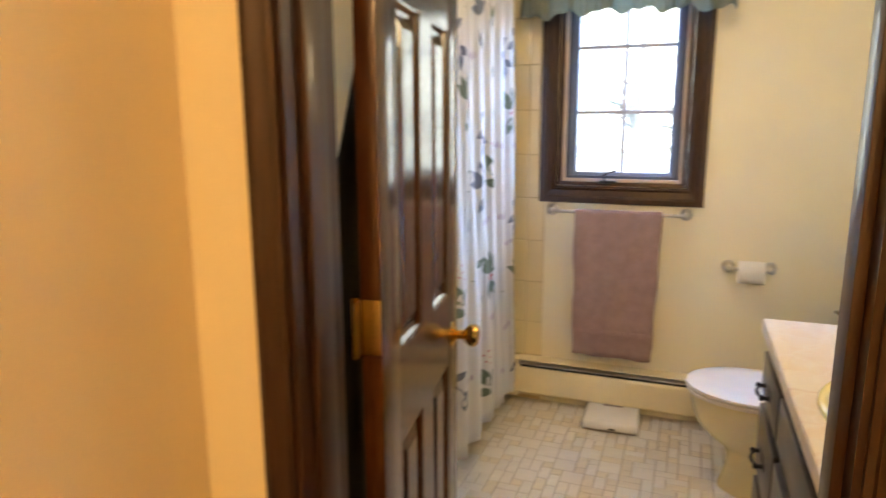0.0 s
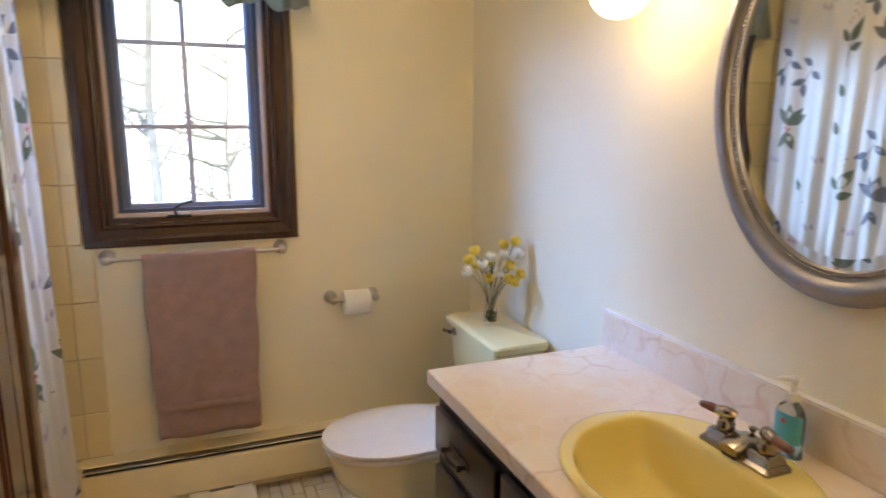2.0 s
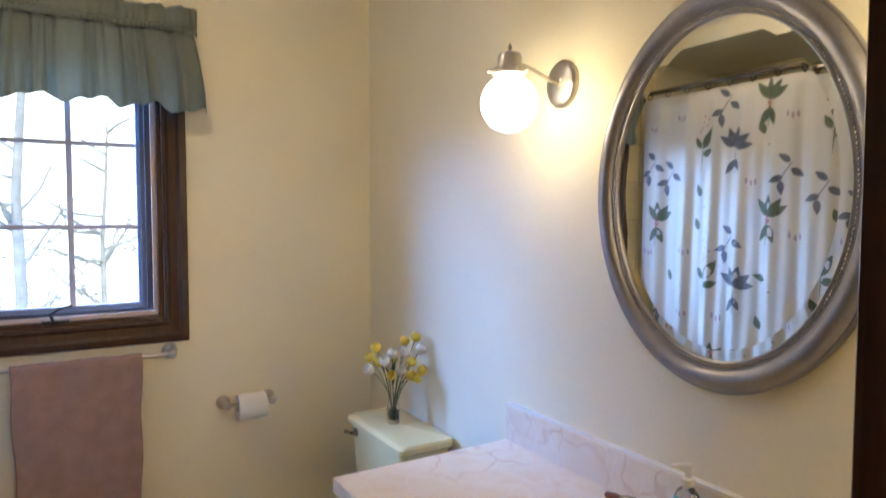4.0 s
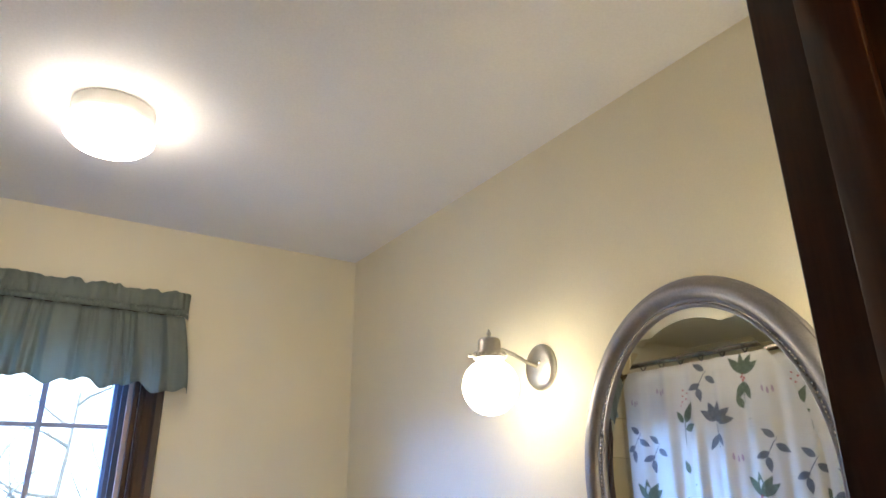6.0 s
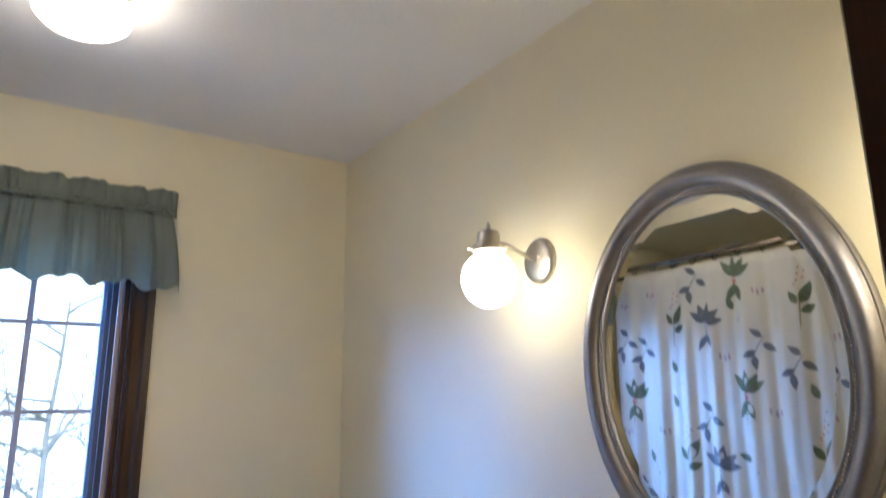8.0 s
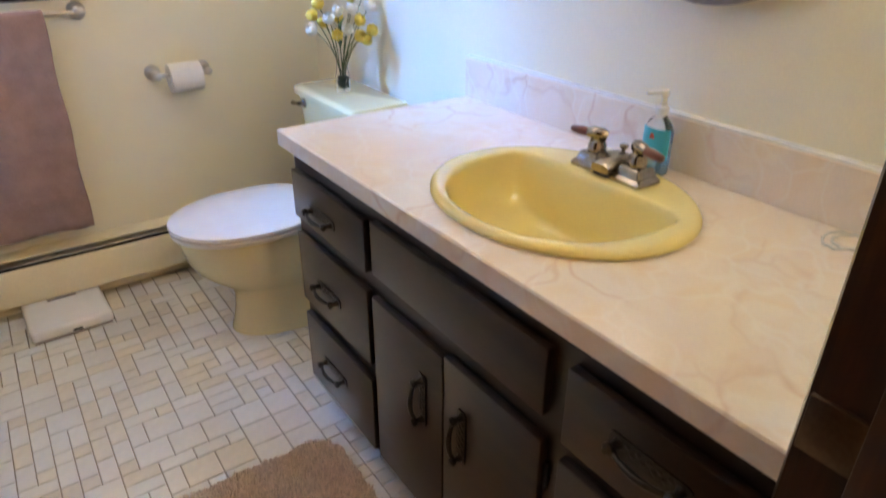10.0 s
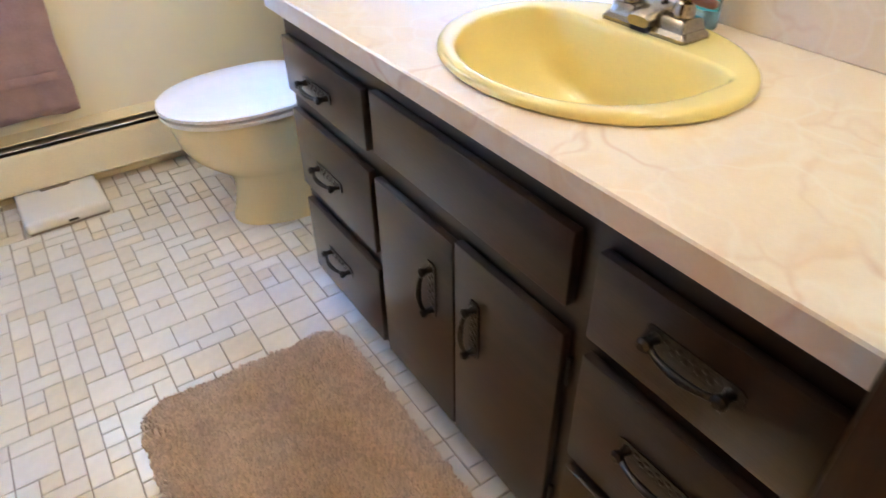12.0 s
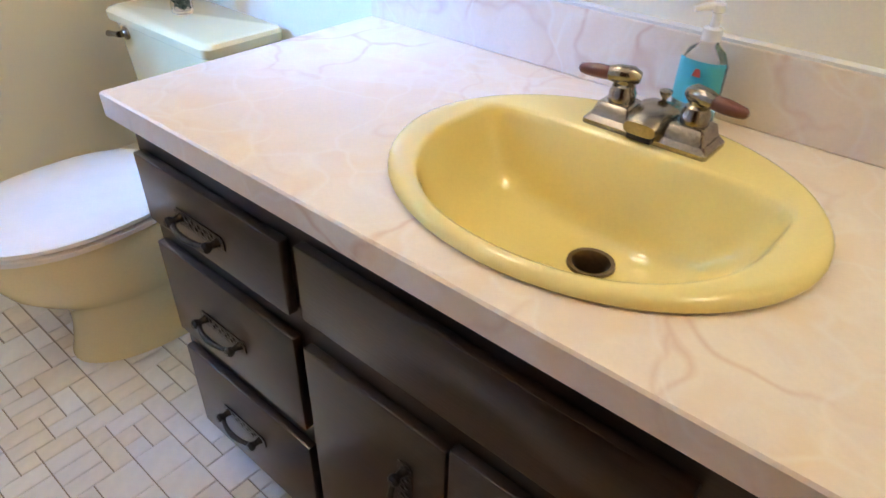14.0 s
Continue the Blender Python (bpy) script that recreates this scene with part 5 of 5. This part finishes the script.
# ---------- floor tiles ----------
U = 0.0434
fx0, fy0 = -0.365, YD
cols, rowsn = int(math.ceil((XR - fx0) / U)), int(math.ceil((YW - fy0) / U))
rnd = random.Random(21)
grid = [[False] * cols for _ in range(rowsn)]
tiles = []
for j in range(rowsn):
    for i in range(cols):
        if grid[j][i]:
            continue
        opts = [(1, 1), (1, 1), (2, 1), (1, 2), (2, 2), (2, 2), (2, 1), (1, 2)]
        rnd.shuffle(opts)
        for w, h in opts + [(1, 1)]:
            if i + w <= cols and j + h <= rowsn and not any(grid[j + b][i + a] for a in range(w) for b in range(h)):
                break
        for a in range(w):
            for b in range(h):
                grid[j + b][i + a] = True
        tiles.append((fx0 + i * U, fy0 + j * U, w, h, rnd.random()))
floor_tiles = thing("floor_tiles", "beige and white mosaic floor tiles in mixed sizes", "tiles", kind="structure")


def hidden(x, y):
    return x > 0.82 and y < 2.83 or (0.22 < x < 0.66 and 1.99 < y < 2.68)


def rank(t):
    return hidden(t[0], t[1]), math.hypot(t[0] - 0.25, (t[1] - 2.75) * 0.8)


tiles.sort(key=rank)
rest = {0: bmesh.new(), 1: bmesh.new()}
for k, (x, y, w, h, q) in enumerate(tiles):
    beige = (w * h == 1 and q < 0.75) or (w * h == 2 and q < 0.3) or (w * h == 4 and q < 0.1)
    a, b = w * U - 0.0024, h * U - 0.0024
    a, b = min(a, XR - x - 0.002), min(b, YW - y - 0.002)
    if a < 0.01 or b < 0.01:
        continue
    m = Matrix.Translation((x + a / 2 + 0.0015, y + b / 2 + 0.0015, -0.0038)) @ pose(0, 0, 0, -90)
    if k < 300:
        piece("floor_tile", a, b, 0.0045, TILE_B if beige else TILE_W, floor_tiles, m, 0.0012)
    else:
        c = [m @ Vector(p) for p in ((-a / 2, 0, -b / 2), (a / 2, 0, -b / 2), (a / 2, 0, b / 2), (-a / 2, 0, b / 2))]
        t = [m @ Vector(p) for p in ((-a / 2 + 0.001, -0.0045, -b / 2 + 0.001), (a / 2 - 0.001, -0.0045, -b / 2 + 0.001), (a / 2 - 0.001, -0.0045, b / 2 - 0.001), (-a / 2 + 0.001, -0.0045, b / 2 - 0.001))]
        loft([c, t], bm=rest[int(beige)])
for k, ma in ((0, TILE_W), (1, TILE_B)):
    tagged(part("joined_tiles", rest[k], ma, floor_tiles, smooth=False), kind="stuff")
